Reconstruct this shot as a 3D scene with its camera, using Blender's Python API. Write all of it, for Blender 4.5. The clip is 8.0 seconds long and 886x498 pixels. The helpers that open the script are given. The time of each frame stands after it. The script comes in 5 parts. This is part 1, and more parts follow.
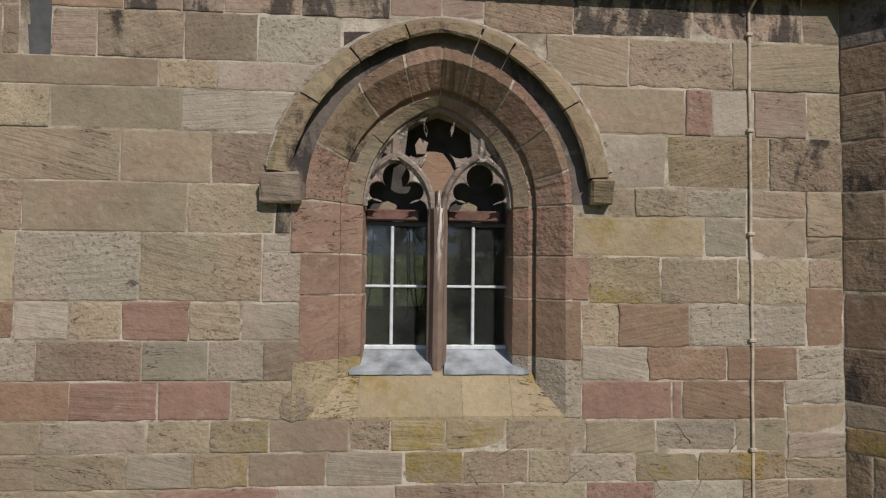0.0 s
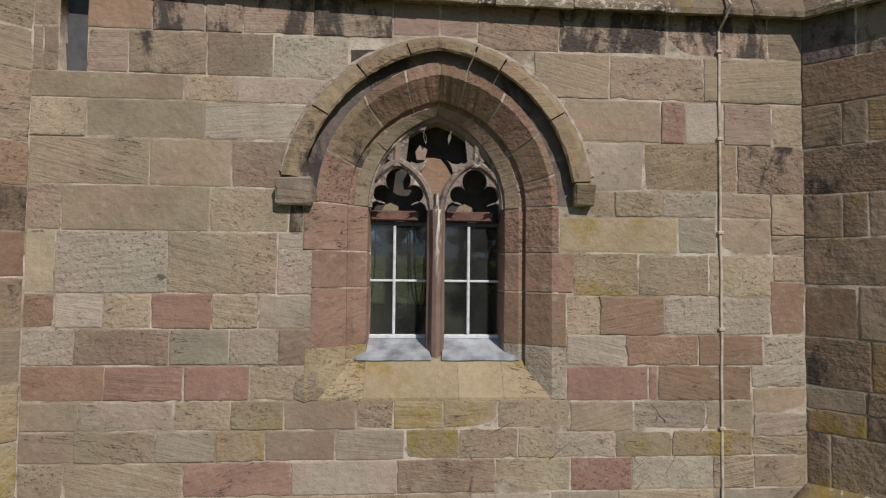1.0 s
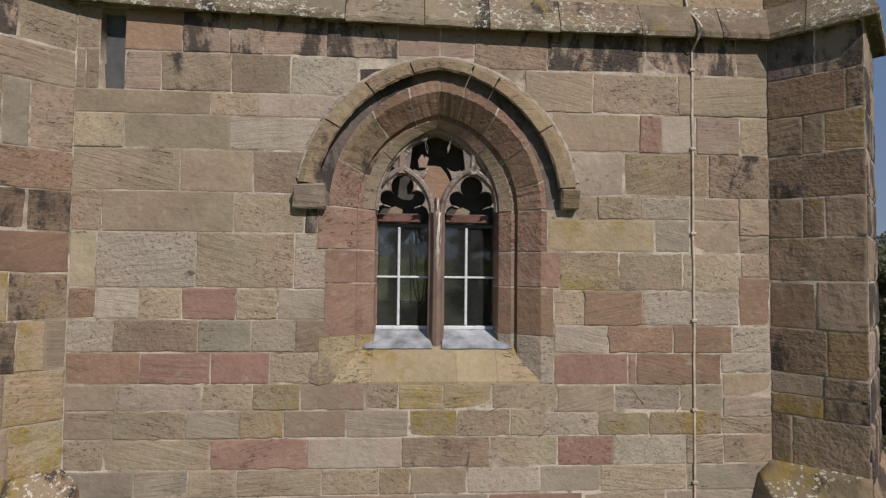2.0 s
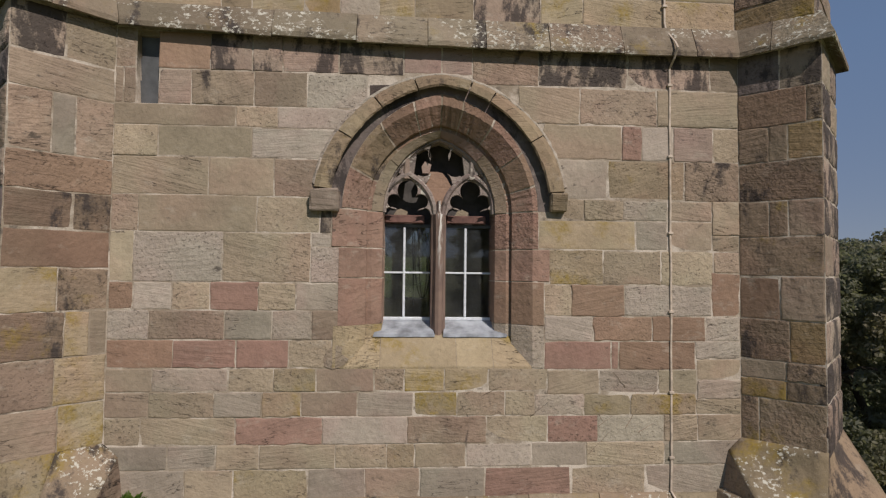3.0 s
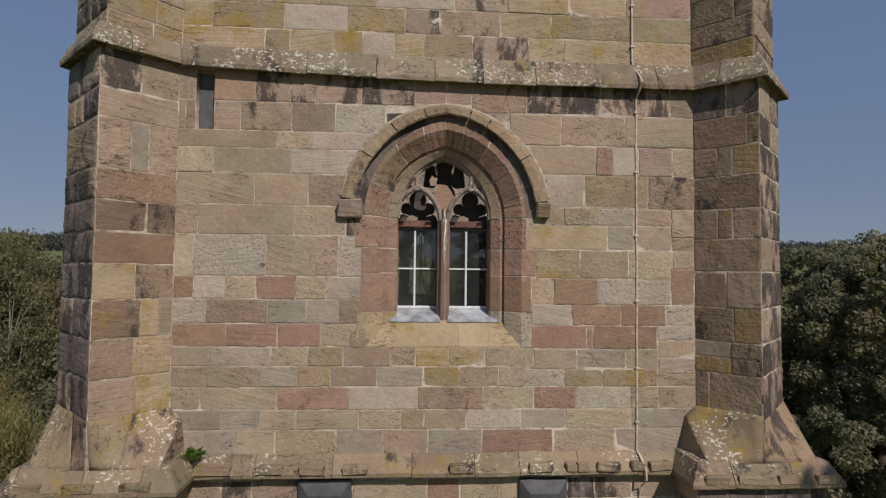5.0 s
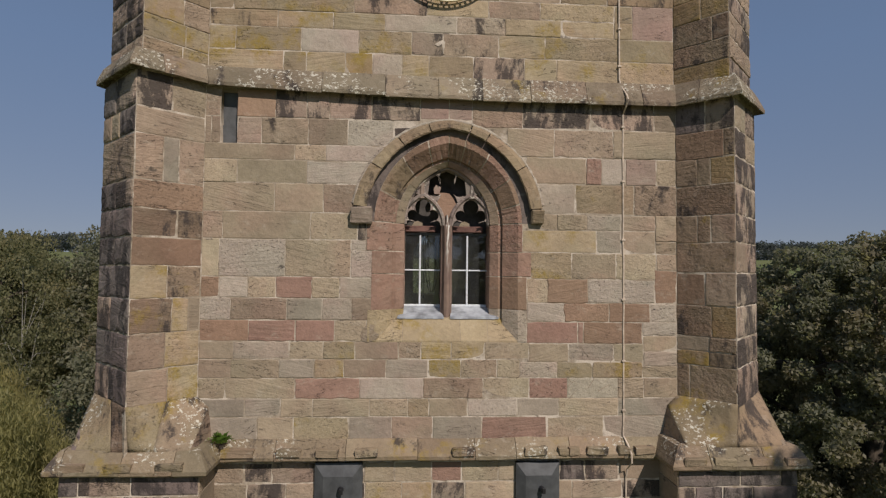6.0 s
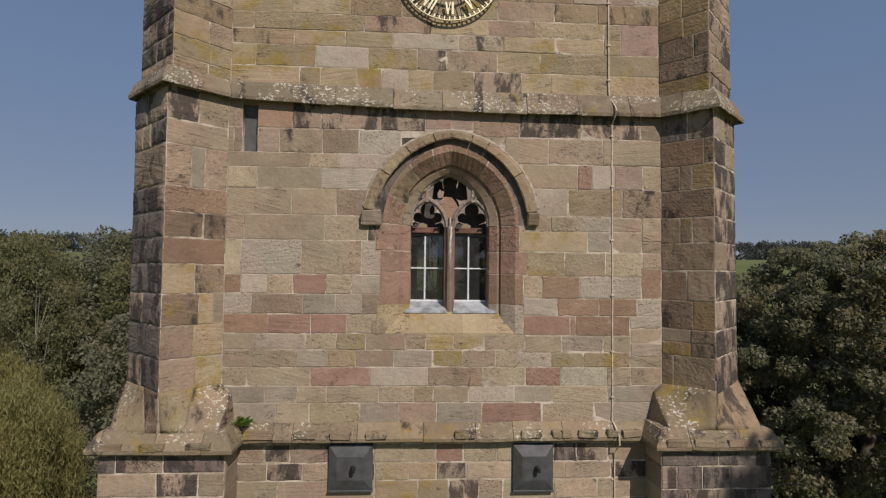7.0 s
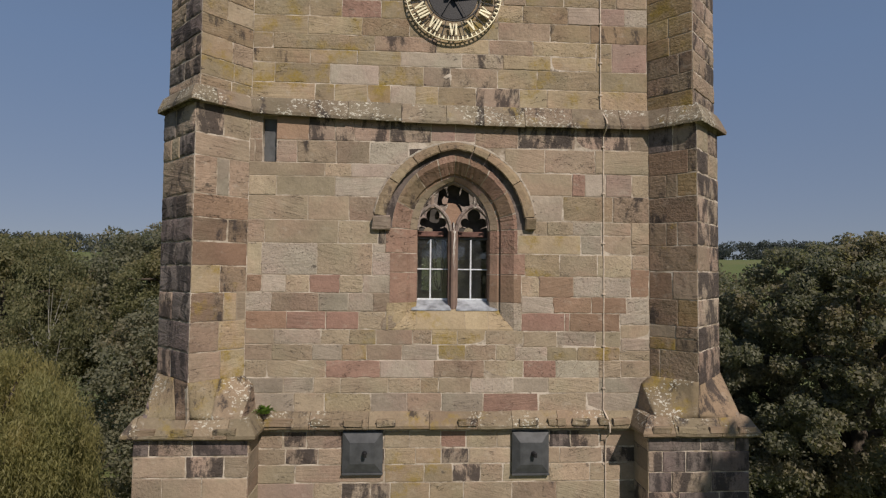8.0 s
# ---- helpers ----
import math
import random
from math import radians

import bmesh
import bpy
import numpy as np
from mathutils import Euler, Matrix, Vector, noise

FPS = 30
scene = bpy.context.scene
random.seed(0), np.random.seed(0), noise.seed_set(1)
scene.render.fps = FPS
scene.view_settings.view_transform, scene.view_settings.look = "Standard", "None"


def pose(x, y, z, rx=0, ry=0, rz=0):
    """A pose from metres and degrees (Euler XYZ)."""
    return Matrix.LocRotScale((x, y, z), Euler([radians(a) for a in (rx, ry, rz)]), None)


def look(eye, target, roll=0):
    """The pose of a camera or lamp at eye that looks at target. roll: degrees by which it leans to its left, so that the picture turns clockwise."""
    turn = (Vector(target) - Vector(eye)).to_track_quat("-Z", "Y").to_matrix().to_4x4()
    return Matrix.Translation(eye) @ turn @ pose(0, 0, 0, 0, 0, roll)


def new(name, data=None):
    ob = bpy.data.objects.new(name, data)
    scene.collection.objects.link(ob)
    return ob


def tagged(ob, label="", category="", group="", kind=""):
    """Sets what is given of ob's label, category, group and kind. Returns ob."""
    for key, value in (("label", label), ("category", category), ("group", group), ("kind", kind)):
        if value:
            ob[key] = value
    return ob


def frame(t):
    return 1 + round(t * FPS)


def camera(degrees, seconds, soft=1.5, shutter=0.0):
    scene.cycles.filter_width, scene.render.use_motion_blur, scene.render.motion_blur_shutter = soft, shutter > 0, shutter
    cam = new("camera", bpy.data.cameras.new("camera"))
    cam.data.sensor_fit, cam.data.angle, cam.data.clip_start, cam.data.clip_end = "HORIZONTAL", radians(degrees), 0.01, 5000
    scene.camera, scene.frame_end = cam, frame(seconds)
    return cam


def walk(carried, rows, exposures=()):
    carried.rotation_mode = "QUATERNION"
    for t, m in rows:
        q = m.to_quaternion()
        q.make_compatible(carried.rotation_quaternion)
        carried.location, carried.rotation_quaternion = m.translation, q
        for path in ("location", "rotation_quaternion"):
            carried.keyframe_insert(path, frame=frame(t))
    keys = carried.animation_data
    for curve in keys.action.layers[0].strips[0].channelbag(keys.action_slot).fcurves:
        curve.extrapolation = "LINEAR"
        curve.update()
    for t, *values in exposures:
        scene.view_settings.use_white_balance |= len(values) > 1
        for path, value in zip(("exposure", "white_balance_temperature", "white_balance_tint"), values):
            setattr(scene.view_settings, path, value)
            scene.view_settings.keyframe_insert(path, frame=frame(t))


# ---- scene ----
EXPOSURE = 0.34
cam = camera(77.94, 8.0, soft=1.25)
ROWS = [
    (0.0, -0.1834, -3.4347, 11.0000, 92.114, -0.604, -3.931),
    (0.5, -0.1909, -3.6005, 10.9863, 92.143, -0.604, -3.921),
    (1.0, -0.1921, -3.7957, 10.9637, 92.186, -0.587, -3.928),
    (1.5, -0.1991, -4.0032, 10.9466, 92.246, -0.584, -3.871),
    (3.0, -0.2533, -4.6876, 10.8993, 92.274, -0.609, -3.806),
    (3.5, -0.2721, -4.9215, 10.8645, 92.313, -0.629, -3.720),
    (4.0, -0.2973, -5.1677, 10.8390, 92.334, -0.625, -3.681),
    (4.5, -0.3159, -5.4114, 10.8399, 92.373, -0.634, -3.616),
    (6.0, -0.4012, -6.2048, 10.8555, 92.427, -0.632, -3.495),
    (6.5, -0.4255, -6.4678, 10.8367, 92.420, -0.624, -3.400),
    (7.0, -0.4543, -6.7513, 10.8318, 92.399, -0.617, -3.325),
    (7.5, -0.4879, -7.0254, 10.8364, 92.386, -0.619, -3.263),
    (8.0, -0.5310, -7.3212, 10.8441, 92.376, -0.620, -3.214),
]
walk(cam, [(t, pose(x, y, z, rx, ry, rz)) for t, x, y, z, rx, ry, rz in ROWS], exposures=[(0.0, EXPOSURE - 0.05, 6400, 13.0), (1.5, EXPOSURE - 0.03, 6410, 15.5), (4.0, EXPOSURE - 0.03, 6480, 16.5), (8.0, EXPOSURE + 0.06, 6700, 16.0)])

# ---- sky and sun ----
SUN_AZ, SUN_EL = 25.0, 42.0            # degrees right of the wall's normal, degrees up
world = bpy.data.worlds.new("sky")
scene.world = world
world.use_nodes = True
wn, wl = world.node_tree.nodes, world.node_tree.links
sky = wn.new("ShaderNodeTexSky")
sky.sky_type = "NISHITA"
sky.sun_disc = False
sky.sun_elevation = radians(SUN_EL)
sky.sun_rotation = radians(180 - SUN_AZ)
sky.air_density, sky.dust_density, sky.ozone_density = 0.8, 0.4, 4.0
sky.altitude = 2200
# a hazy autumn sky: the step from zenith to horizon is soft
soften = wn.new("ShaderNodeGamma")
soften.inputs["Gamma"].default_value = 0.36
tint = wn.new("ShaderNodeMix")
tint.data_type, tint.blend_type = "RGBA", "MULTIPLY"
tint.inputs[0].default_value = 1.0
haze = wn.new("ShaderNodeMix")
haze.data_type = "RGBA"
haze.inputs[6].default_value, haze.inputs[7].default_value = (0.74, 0.775, 0.85, 1.0), (0.71, 0.90, 1.135, 1.0)
above = wn.new("ShaderNodeSeparateXYZ")
climb = wn.new("ShaderNodeMapRange")
climb.inputs["From Min"].default_value, climb.inputs["From Max"].default_value = 0.0, 0.34
wl.new(wn.new("ShaderNodeTexCoord").outputs["Generated"], above.inputs[0])
wl.new(above.outputs["Z"], climb.inputs["Value"])
wl.new(climb.outputs[0], haze.inputs[0])
wl.new(haze.outputs[2], tint.inputs[7])
wl.new(sky.outputs["Color"], soften.inputs["Color"])
wl.new(soften.outputs[0], tint.inputs[6])
wl.new(tint.outputs[2], wn["Background"].inputs["Color"])
wn["Background"].inputs["Strength"].default_value = 0.148
sun_data = bpy.data.lights.new("sun", "SUN")
sun_data.energy, sun_data.angle, sun_data.color = 2.9, radians(0.55), (1.0, 0.93, 0.82)
sun = new("sun", sun_data)
to_sun = Vector((math.sin(radians(SUN_AZ)) * math.cos(radians(SUN_EL)), -math.cos(radians(SUN_AZ)) * math.cos(radians(SUN_EL)), math.sin(radians(SUN_EL))))
sun.matrix_world = look(to_sun * 60, (0, 0, 0))

# ---- materials ----
class Nodes:
    """A short way to write a node tree."""
    def __init__(self, name):
        self.mat = bpy.data.materials.new(name)
        self.mat.use_nodes = True
        self.t = self.mat.node_tree
        self.bsdf = self.t.nodes["Principled BSDF"]

    def put(self, socket, value):
        if isinstance(value, bpy.types.NodeSocket):
            self.t.links.new(value, socket)
        elif value is not None:
            socket.default_value = value

    def math(self, op, a, b=None, c=None, clamp=False):
        n = self.t.nodes.new("ShaderNodeMath")
        n.operation, n.use_clamp = op, clamp
        for s, v in zip(n.inputs, (a, b, c)):
            self.put(s, v)
        return n.outputs[0]

    def vmath(self, op, a, b):
        n = self.t.nodes.new("ShaderNodeVectorMath")
        n.operation = op
        self.put(n.inputs[0], a), self.put(n.inputs[1], b)
        return n.outputs[0]

    def mix(self, fac, a, b, blend="MIX"):
        n = self.t.nodes.new("ShaderNodeMix")
        n.data_type, n.blend_type = "RGBA", blend
        self.put(n.inputs[0], fac), self.put(n.inputs[6], a), self.put(n.inputs[7], b)
        return n.outputs[2]

    def noise(self, vec, scale, detail=3.0, rough=0.55):
        n = self.t.nodes.new("ShaderNodeTexNoise")
        self.put(n.inputs["Vector"], vec)
        n.inputs["Scale"].default_value, n.inputs["Detail"].default_value, n.inputs["Roughness"].default_value = scale, detail, rough
        return n.outputs["Fac"]

    def ramp(self, fac, lo, hi, a=0.0, b=1.0):
        n = self.t.nodes.new("ShaderNodeMapRange")
        n.interpolation_type = "SMOOTHSTEP"
        for s, v in zip(n.inputs[:5], (fac, lo, hi, a, b)):
            self.put(s, v)
        return n.outputs[0]

    def place(self):
        return self.t.nodes.new("ShaderNodeTexCoord").outputs["Object"]

    def rnd(self):
        return self.t.nodes.new("ShaderNodeObjectInfo").outputs["Random"]

    def island(self):
        return self.t.nodes.new("ShaderNodeNewGeometry").outputs["Random Per Island"]

    def bump(self, height, strength=0.5, distance=0.01, normal=None):
        n = self.t.nodes.new("ShaderNodeBump")
        n.inputs["Strength"].default_value, n.inputs["Distance"].default_value = strength, distance
        self.put(n.inputs["Height"], height)
        if normal:
            self.put(n.inputs["Normal"], normal)
        return n.outputs[0]

    def done(self, color, rough=0.9, normal=None, metal=0.0, spec=0.3):
        self.put(self.bsdf.inputs["Base Color"], color)
        self.put(self.bsdf.inputs["Roughness"], rough)
        self.put(self.bsdf.inputs["Metallic"], metal)
        self.put(self.bsdf.inputs["Specular IOR Level"], spec)
        self.put(self.bsdf.inputs["Normal"], normal)
        return self.mat


def rgb(r, g, b):
    return (r, g, b, 1.0)


def sandstone(name, c1, c2, soot=0.0, ochre=0.0, white=0.0, rugged=0.5, vary=0.36, tooled=0.3, hue=1.0):
    """Weathered sandstone: every block has its own tone, bedding, tooling and pitting, with crusts and lichen by amount."""
    k = Nodes(name)
    c1, c2 = rgb(c1[0] * 1.05, c1[1] * 1.03, c1[2] * 1.09), rgb(c2[0] * 1.05, c2[1] * 1.03, c2[2] * 1.09)
    here, r = k.place(), k.rnd()

    def own(n):
        return k.math("FRACT", k.math("MULTIPLY", r, n))
    off = k.t.nodes.new("ShaderNodeCombineXYZ")
    k.put(off.inputs[0], k.math("MULTIPLY", r, 37.0)), k.put(off.inputs[1], k.math("MULTIPLY", r, 91.0)), k.put(off.inputs[2], k.math("MULTIPLY", r, 53.0))
    turn = k.t.nodes.new("ShaderNodeVectorRotate")
    turn.rotation_type = "Y_AXIS"
    k.put(turn.inputs["Vector"], here), k.put(turn.inputs["Angle"], k.math("MULTIPLY", k.math("SUBTRACT", r, 0.5), 0.6))
    v = k.vmath("ADD", turn.outputs[0], off.outputs[0])
    low = k.noise(v, 2.6, 4.0, 0.6)
    bed = k.noise(k.vmath("MULTIPLY", v, (1.3, 1.3, 26.0)), 1.0, 5.0, 0.65)
    grain = k.noise(v, 150.0, 2.0, 0.7)
    mid = k.noise(v, 26.0, 4.0, 0.65)
    bedded = k.ramp(own(7.31), 0.45, 0.75)
    pitted = k.ramp(own(13.7), 0.45, 0.8, 0.08, 1.0)
    scored = k.ramp(own(19.3), 0.5, 0.7)
    col = k.mix(k.ramp(low, 0.3, 0.7), c1, c2)
    # each block's own cast, broken into broad patches: grey-green, buff or pink
    patch = k.math("MULTIPLY_ADD", k.ramp(k.noise(v, 1.7, 3.0, 0.5), 0.3, 0.7), 0.75, k.math("MULTIPLY", own(5.17), 0.5))
    cast = k.mix(k.ramp(patch, 0.25, 0.6), rgb(0.972, 1.018, 0.985), rgb(1.0, 1.0, 0.98))
    cast = k.mix(k.ramp(patch, 0.68, 1.0), cast, rgb(1.035, 0.978, 0.972))
    col = k.mix(hue, col, k.mix(1.0, col, cast, "MULTIPLY"))
    shade = k.math("MULTIPLY", k.ramp(grain, 0.25, 0.75, 0.92, 1.07), k.ramp(mid, 0.3, 0.72, 0.93, 1.06))
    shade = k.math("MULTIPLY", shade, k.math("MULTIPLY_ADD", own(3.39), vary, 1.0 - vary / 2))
    shade = k.math("MULTIPLY", shade, k.math("SUBTRACT", 1.0, k.math("MULTIPLY", k.ramp(bed, 0.5, 0.75, 0.0, 0.13), bedded)))
    bw = k.t.nodes.new("ShaderNodeCombineColor")
    for i in range(3):
        k.put(bw.inputs[i], shade)
    col = k.mix(1.0, col, bw.outputs[0], "MULTIPLY")
    # honeycomb pits
    pit = k.ramp(k.noise(k.vmath("MULTIPLY", v, (1.0, 1.0, 1.7)), 36.0, 4.0, 0.62), 0.595, 0.64)
    pit = k.math("MULTIPLY", pit, k.math("MULTIPLY", pitted, k.ramp(k.noise(v, 4.0, 3.0), 0.4, 0.6, 0.2, 1.0)))
    col = k.mix(k.math("MULTIPLY", pit, 0.52), col, rgb(0.06, 0.05, 0.042))
    # a few open beds, and flaked patches
    seam = k.noise(k.vmath("MULTIPLY", v, (1.6, 1.6, 12.0)), 1.2, 4.0, 0.55)
    line = k.math("MULTIPLY", k.math("MULTIPLY", k.ramp(seam, 0.492, 0.5), k.ramp(seam, 0.5, 0.509, 1.0, 0.0)), k.math("MULTIPLY", k.ramp(low, 0.5, 0.58), scored))
    col = k.mix(k.math("MULTIPLY", line, 0.75), col, rgb(0.05, 0.042, 0.036))
    blot = k.noise(k.vmath("MULTIPLY", v, (1.0, 1.0, 2.0)), 4.5, 6.0, 0.66)
    col = k.mix(k.math("MULTIPLY", k.ramp(blot, 0.62, 0.70), k.ramp(own(11.9), 0.62, 0.7, 0.0, 0.8)), col, rgb(0.07, 0.06, 0.05))
    pale = k.ramp(k.noise(k.vmath("MULTIPLY", v, (1.0, 1.0, 1.6)), 5.5, 5.0, 0.7), 0.56, 0.72, 0.0, 0.32)
    col = k.mix(pale, col, rgb(0.46, 0.41, 0.335))
    far = k.noise(here, 1.1, 5.0, 0.6)
    col = k.mix(k.ramp(far, 0.52, 0.72, 0.0, 0.25), col, k.mix(1.0, col, rgb(0.64, 0.63, 0.6), "MULTIPLY"))
    if ochre:
        o = k.noise(k.vmath("ADD", here, (7.0, 3.0, 1.0)), 2.6, 6.0, 0.65)
        speck = k.ramp(k.noise(here, 38.0, 3.0, 0.6), 0.35, 0.6, 0.45, 1.0)
        col = k.mix(k.math("MULTIPLY", speck, k.ramp(o, 0.64 - 0.2 * ochre, 0.78 - 0.14 * ochre, 0.0, 0.8)), col, rgb(0.27, 0.19, 0.03))
    if soot:
        s = k.noise(k.vmath("MULTIPLY", v, (4.2, 4.2, 1.6)), 1.0, 6.0, 0.66)
        s2 = k.noise(v, 60.0, 2.0)
        sm = k.ramp(k.math("MULTIPLY_ADD", s2, 0.12, s), 0.63 - 0.22 * soot, 0.74 - 0.22 * soot, 0.0, 0.86)
        col = k.mix(sm, col, rgb(0.046, 0.039, 0.038))
    if white:
        w0 = k.noise(k.vmath("MULTIPLY", here, (1.0, 1.0, 1.3)), 24.0, 5.0, 0.68)
        w2 = k.noise(here, 1.9, 3.0)
        spots = k.ramp(w0, 0.555, 0.585)
        wm = k.math("MULTIPLY", spots, k.ramp(w2, 0.62 - 0.25 * white, 0.7 - 0.25 * white, 0.0, 0.9))
        col = k.mix(wm, col, rgb(0.56, 0.54, 0.46))
    h = k.math("MULTIPLY_ADD", k.math("MULTIPLY", bed, bedded), 1.0, k.math("MULTIPLY", mid, k.math("MULTIPLY_ADD", pitted, 0.9, 0.25)))
    h = k.math("MULTIPLY_ADD", k.noise(v, 6.0, 4.0, 0.6), 1.7, h)
    h = k.math("SUBTRACT", k.math("MULTIPLY_ADD", grain, 0.10, h), k.math("MULTIPLY", k.math("MAXIMUM", pit, line), 1.4))
    if tooled:
        # slanting strokes of the mason's chisel
        tool = k.noise(k.vmath("MULTIPLY", v, (7.0, 7.0, 60.0)), 1.0, 2.0, 0.5)
        h = k.math("MULTIPLY_ADD", k.math("MULTIPLY", tool, scored), tooled, h)
    return k.done(col, 0.92, k.bump(h, 0.42 + 0.40 * rugged, 0.02), spec=0.2)


def plain(name, c, rough=0.6, metal=0.0, vary=0.15, scale=14.0, spec=0.4, bump=0.2):
    """A painted or metal surface with faint stains."""
    k = Nodes(name)
    here = k.place()
    n, g = k.noise(here, scale, 5.0, 0.6), k.noise(here, scale * 9, 2.0)
    col = k.mix(k.ramp(n, 0.3, 0.75), rgb(*c), rgb(*[x * (1 - 2.2 * vary) for x in c]))
    return k.done(col, k.ramp(g, 0.3, 0.7, rough - 0.08, rough + 0.08), k.bump(g, bump, 0.004), metal, spec)


STONE = {
    "b": sandstone("sandstone_buff", rgb(0.36, 0.297, 0.204), rgb(0.30, 0.247, 0.17)),
    "y": sandstone("sandstone_lichened", rgb(0.345, 0.278, 0.18), rgb(0.285, 0.23, 0.148), ochre=0.7),
    "g": sandstone("sandstone_grey", rgb(0.345, 0.298, 0.228), rgb(0.29, 0.25, 0.19)),
    "p": sandstone("sandstone_pale", rgb(0.40, 0.348, 0.275), rgb(0.355, 0.305, 0.24), vary=0.12),
    "r": sandstone("sandstone_red", rgb(0.30, 0.192, 0.142), rgb(0.25, 0.162, 0.12), vary=0.2, hue=0.5),
    "o": sandstone("sandstone_rusty", rgb(0.278, 0.19, 0.126), rgb(0.235, 0.16, 0.108), hue=0.6),
    "n": sandstone("sandstone_brown", rgb(0.305, 0.24, 0.17), rgb(0.256, 0.201, 0.144)),
    "k": sandstone("sandstone_pinkish", rgb(0.325, 0.242, 0.19), rgb(0.285, 0.213, 0.168), rugged=0.25, vary=0.14),
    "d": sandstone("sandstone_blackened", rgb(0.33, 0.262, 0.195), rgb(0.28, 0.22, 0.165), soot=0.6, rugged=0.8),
    # smoke-dark stone; its colour also holds shade below the hood and on the east base
    "s": sandstone("sandstone_smoke_and_shade", rgb(0.20, 0.168, 0.145), rgb(0.145, 0.122, 0.107), soot=0.42),
    "t": sandstone("sandstone_pitted", rgb(0.335, 0.26, 0.182), rgb(0.26, 0.20, 0.142), soot=0.12, rugged=1.3),
    "c": sandstone("sandstone_coping", rgb(0.262, 0.216, 0.15), rgb(0.205, 0.168, 0.116), ochre=0.3, white=0.72, soot=0.12),
    "w": sandstone("sandstone_slopes", rgb(0.275, 0.22, 0.145), rgb(0.225, 0.18, 0.118), ochre=0.5, white=0.42, soot=0.16),
    "u": sandstone("sandstone_tracery", rgb(0.31, 0.262, 0.22), rgb(0.215, 0.182, 0.155), soot=0.14, white=0.5),
    "h": sandstone("sandstone_moulded", rgb(0.285, 0.222, 0.138), rgb(0.235, 0.182, 0.116), ochre=0.12, soot=0.22, rugged=0.7),
    "e": sandstone("sandstone_sill", rgb(0.43, 0.35, 0.215), rgb(0.36, 0.29, 0.175), ochre=0.62, rugged=0.9, hue=0.3),
    "j": sandstone("sandstone_jamb", rgb(0.315, 0.203, 0.147), rgb(0.255, 0.165, 0.121), rugged=1.0, vary=0.12, tooled=0.07),
    "z": sandstone("sandstone_mixed_lichen", rgb(0.28, 0.225, 0.14), rgb(0.225, 0.18, 0.112), ochre=0.62, white=0.3, soot=0.08),
    "x": sandstone("sandstone_stained", rgb(0.33, 0.268, 0.195), rgb(0.27, 0.22, 0.16), soot=0.38, rugged=0.7),
    # grimy brown, darkened further to hold the inner buttress faces' shade
    "m": sandstone("sandstone_grimy_shaded", rgb(0.245, 0.185, 0.125), rgb(0.19, 0.145, 0.10), ochre=0.3, soot=0.14, rugged=1.0),
    "l": sandstone("sandstone_white_lichen", rgb(0.275, 0.225, 0.148), rgb(0.22, 0.18, 0.118), ochre=0.5, white=0.5, soot=0.1),
    "q": sandstone("sandstone_ochre_lichen", rgb(0.31, 0.235, 0.135), rgb(0.26, 0.19, 0.10), ochre=0.7),
}


def mortar_material():
    """Lime mortar: pale where it is fresh, weathered to the stone's tone elsewhere."""
    k = Nodes("lime_mortar")
    here = k.place()
    n, m, g = k.noise(here, 2.3, 5.0, 0.7), k.noise(here, 9.0, 4.0, 0.6), k.noise(here, 90.0, 3.0)
    col = k.mix(k.ramp(n, 0.40, 0.62), rgb(0.30, 0.245, 0.18), rgb(0.62, 0.545, 0.455))
    col = k.mix(k.ramp(m, 0.56, 0.68, 0.0, 0.8), col, rgb(0.14, 0.115, 0.09))
    col = k.mix(k.ramp(g, 0.3, 0.7, 0.0, 0.25), col, rgb(0.2, 0.17, 0.14))
    return k.done(col, 0.95, k.bump(k.math("ADD", m, g), 0.6, 0.008), spec=0.15)


MORTAR = mortar_material()
LEAD = plain("lead_sheet", (0.40, 0.43, 0.47), 0.6, 0.0, 0.3, 6.0)
SLATE = plain("dark_sheet_metal", (0.085, 0.09, 0.095), 0.5, 0.0, 0.2, 7.0)
SLATE_GREY = plain("grey_slate", (0.12, 0.125, 0.13), 0.7, 0.0, 0.15, 12.0)
WHITE = plain("white_paint", (0.72, 0.76, 0.80), 0.5, 0.0, 0.12, 20.0)
TAPE = plain("weathered_metal_tape", (0.60, 0.50, 0.40), 0.6, 0.0, 0.2, 18.0)
GILT = plain("gold_leaf", (0.84, 0.78, 0.55), 0.42, 0.2, 0.1, 30.0)
IRON = plain("black_iron", (0.02, 0.02, 0.022), 0.5, 0.0, 0.2, 20.0)
DARK = plain("dark_plaster", (0.11, 0.10, 0.09), 0.9, 0.0, 0.2, 5.0)
WOOD_RED = plain("red_brown_board", (0.20, 0.105, 0.085), 0.8, 0.0, 0.25, 12.0)
BACKING = plain("dark_backing", (0.09, 0.082, 0.076), 0.85, 0.0, 0.25, 8.0)


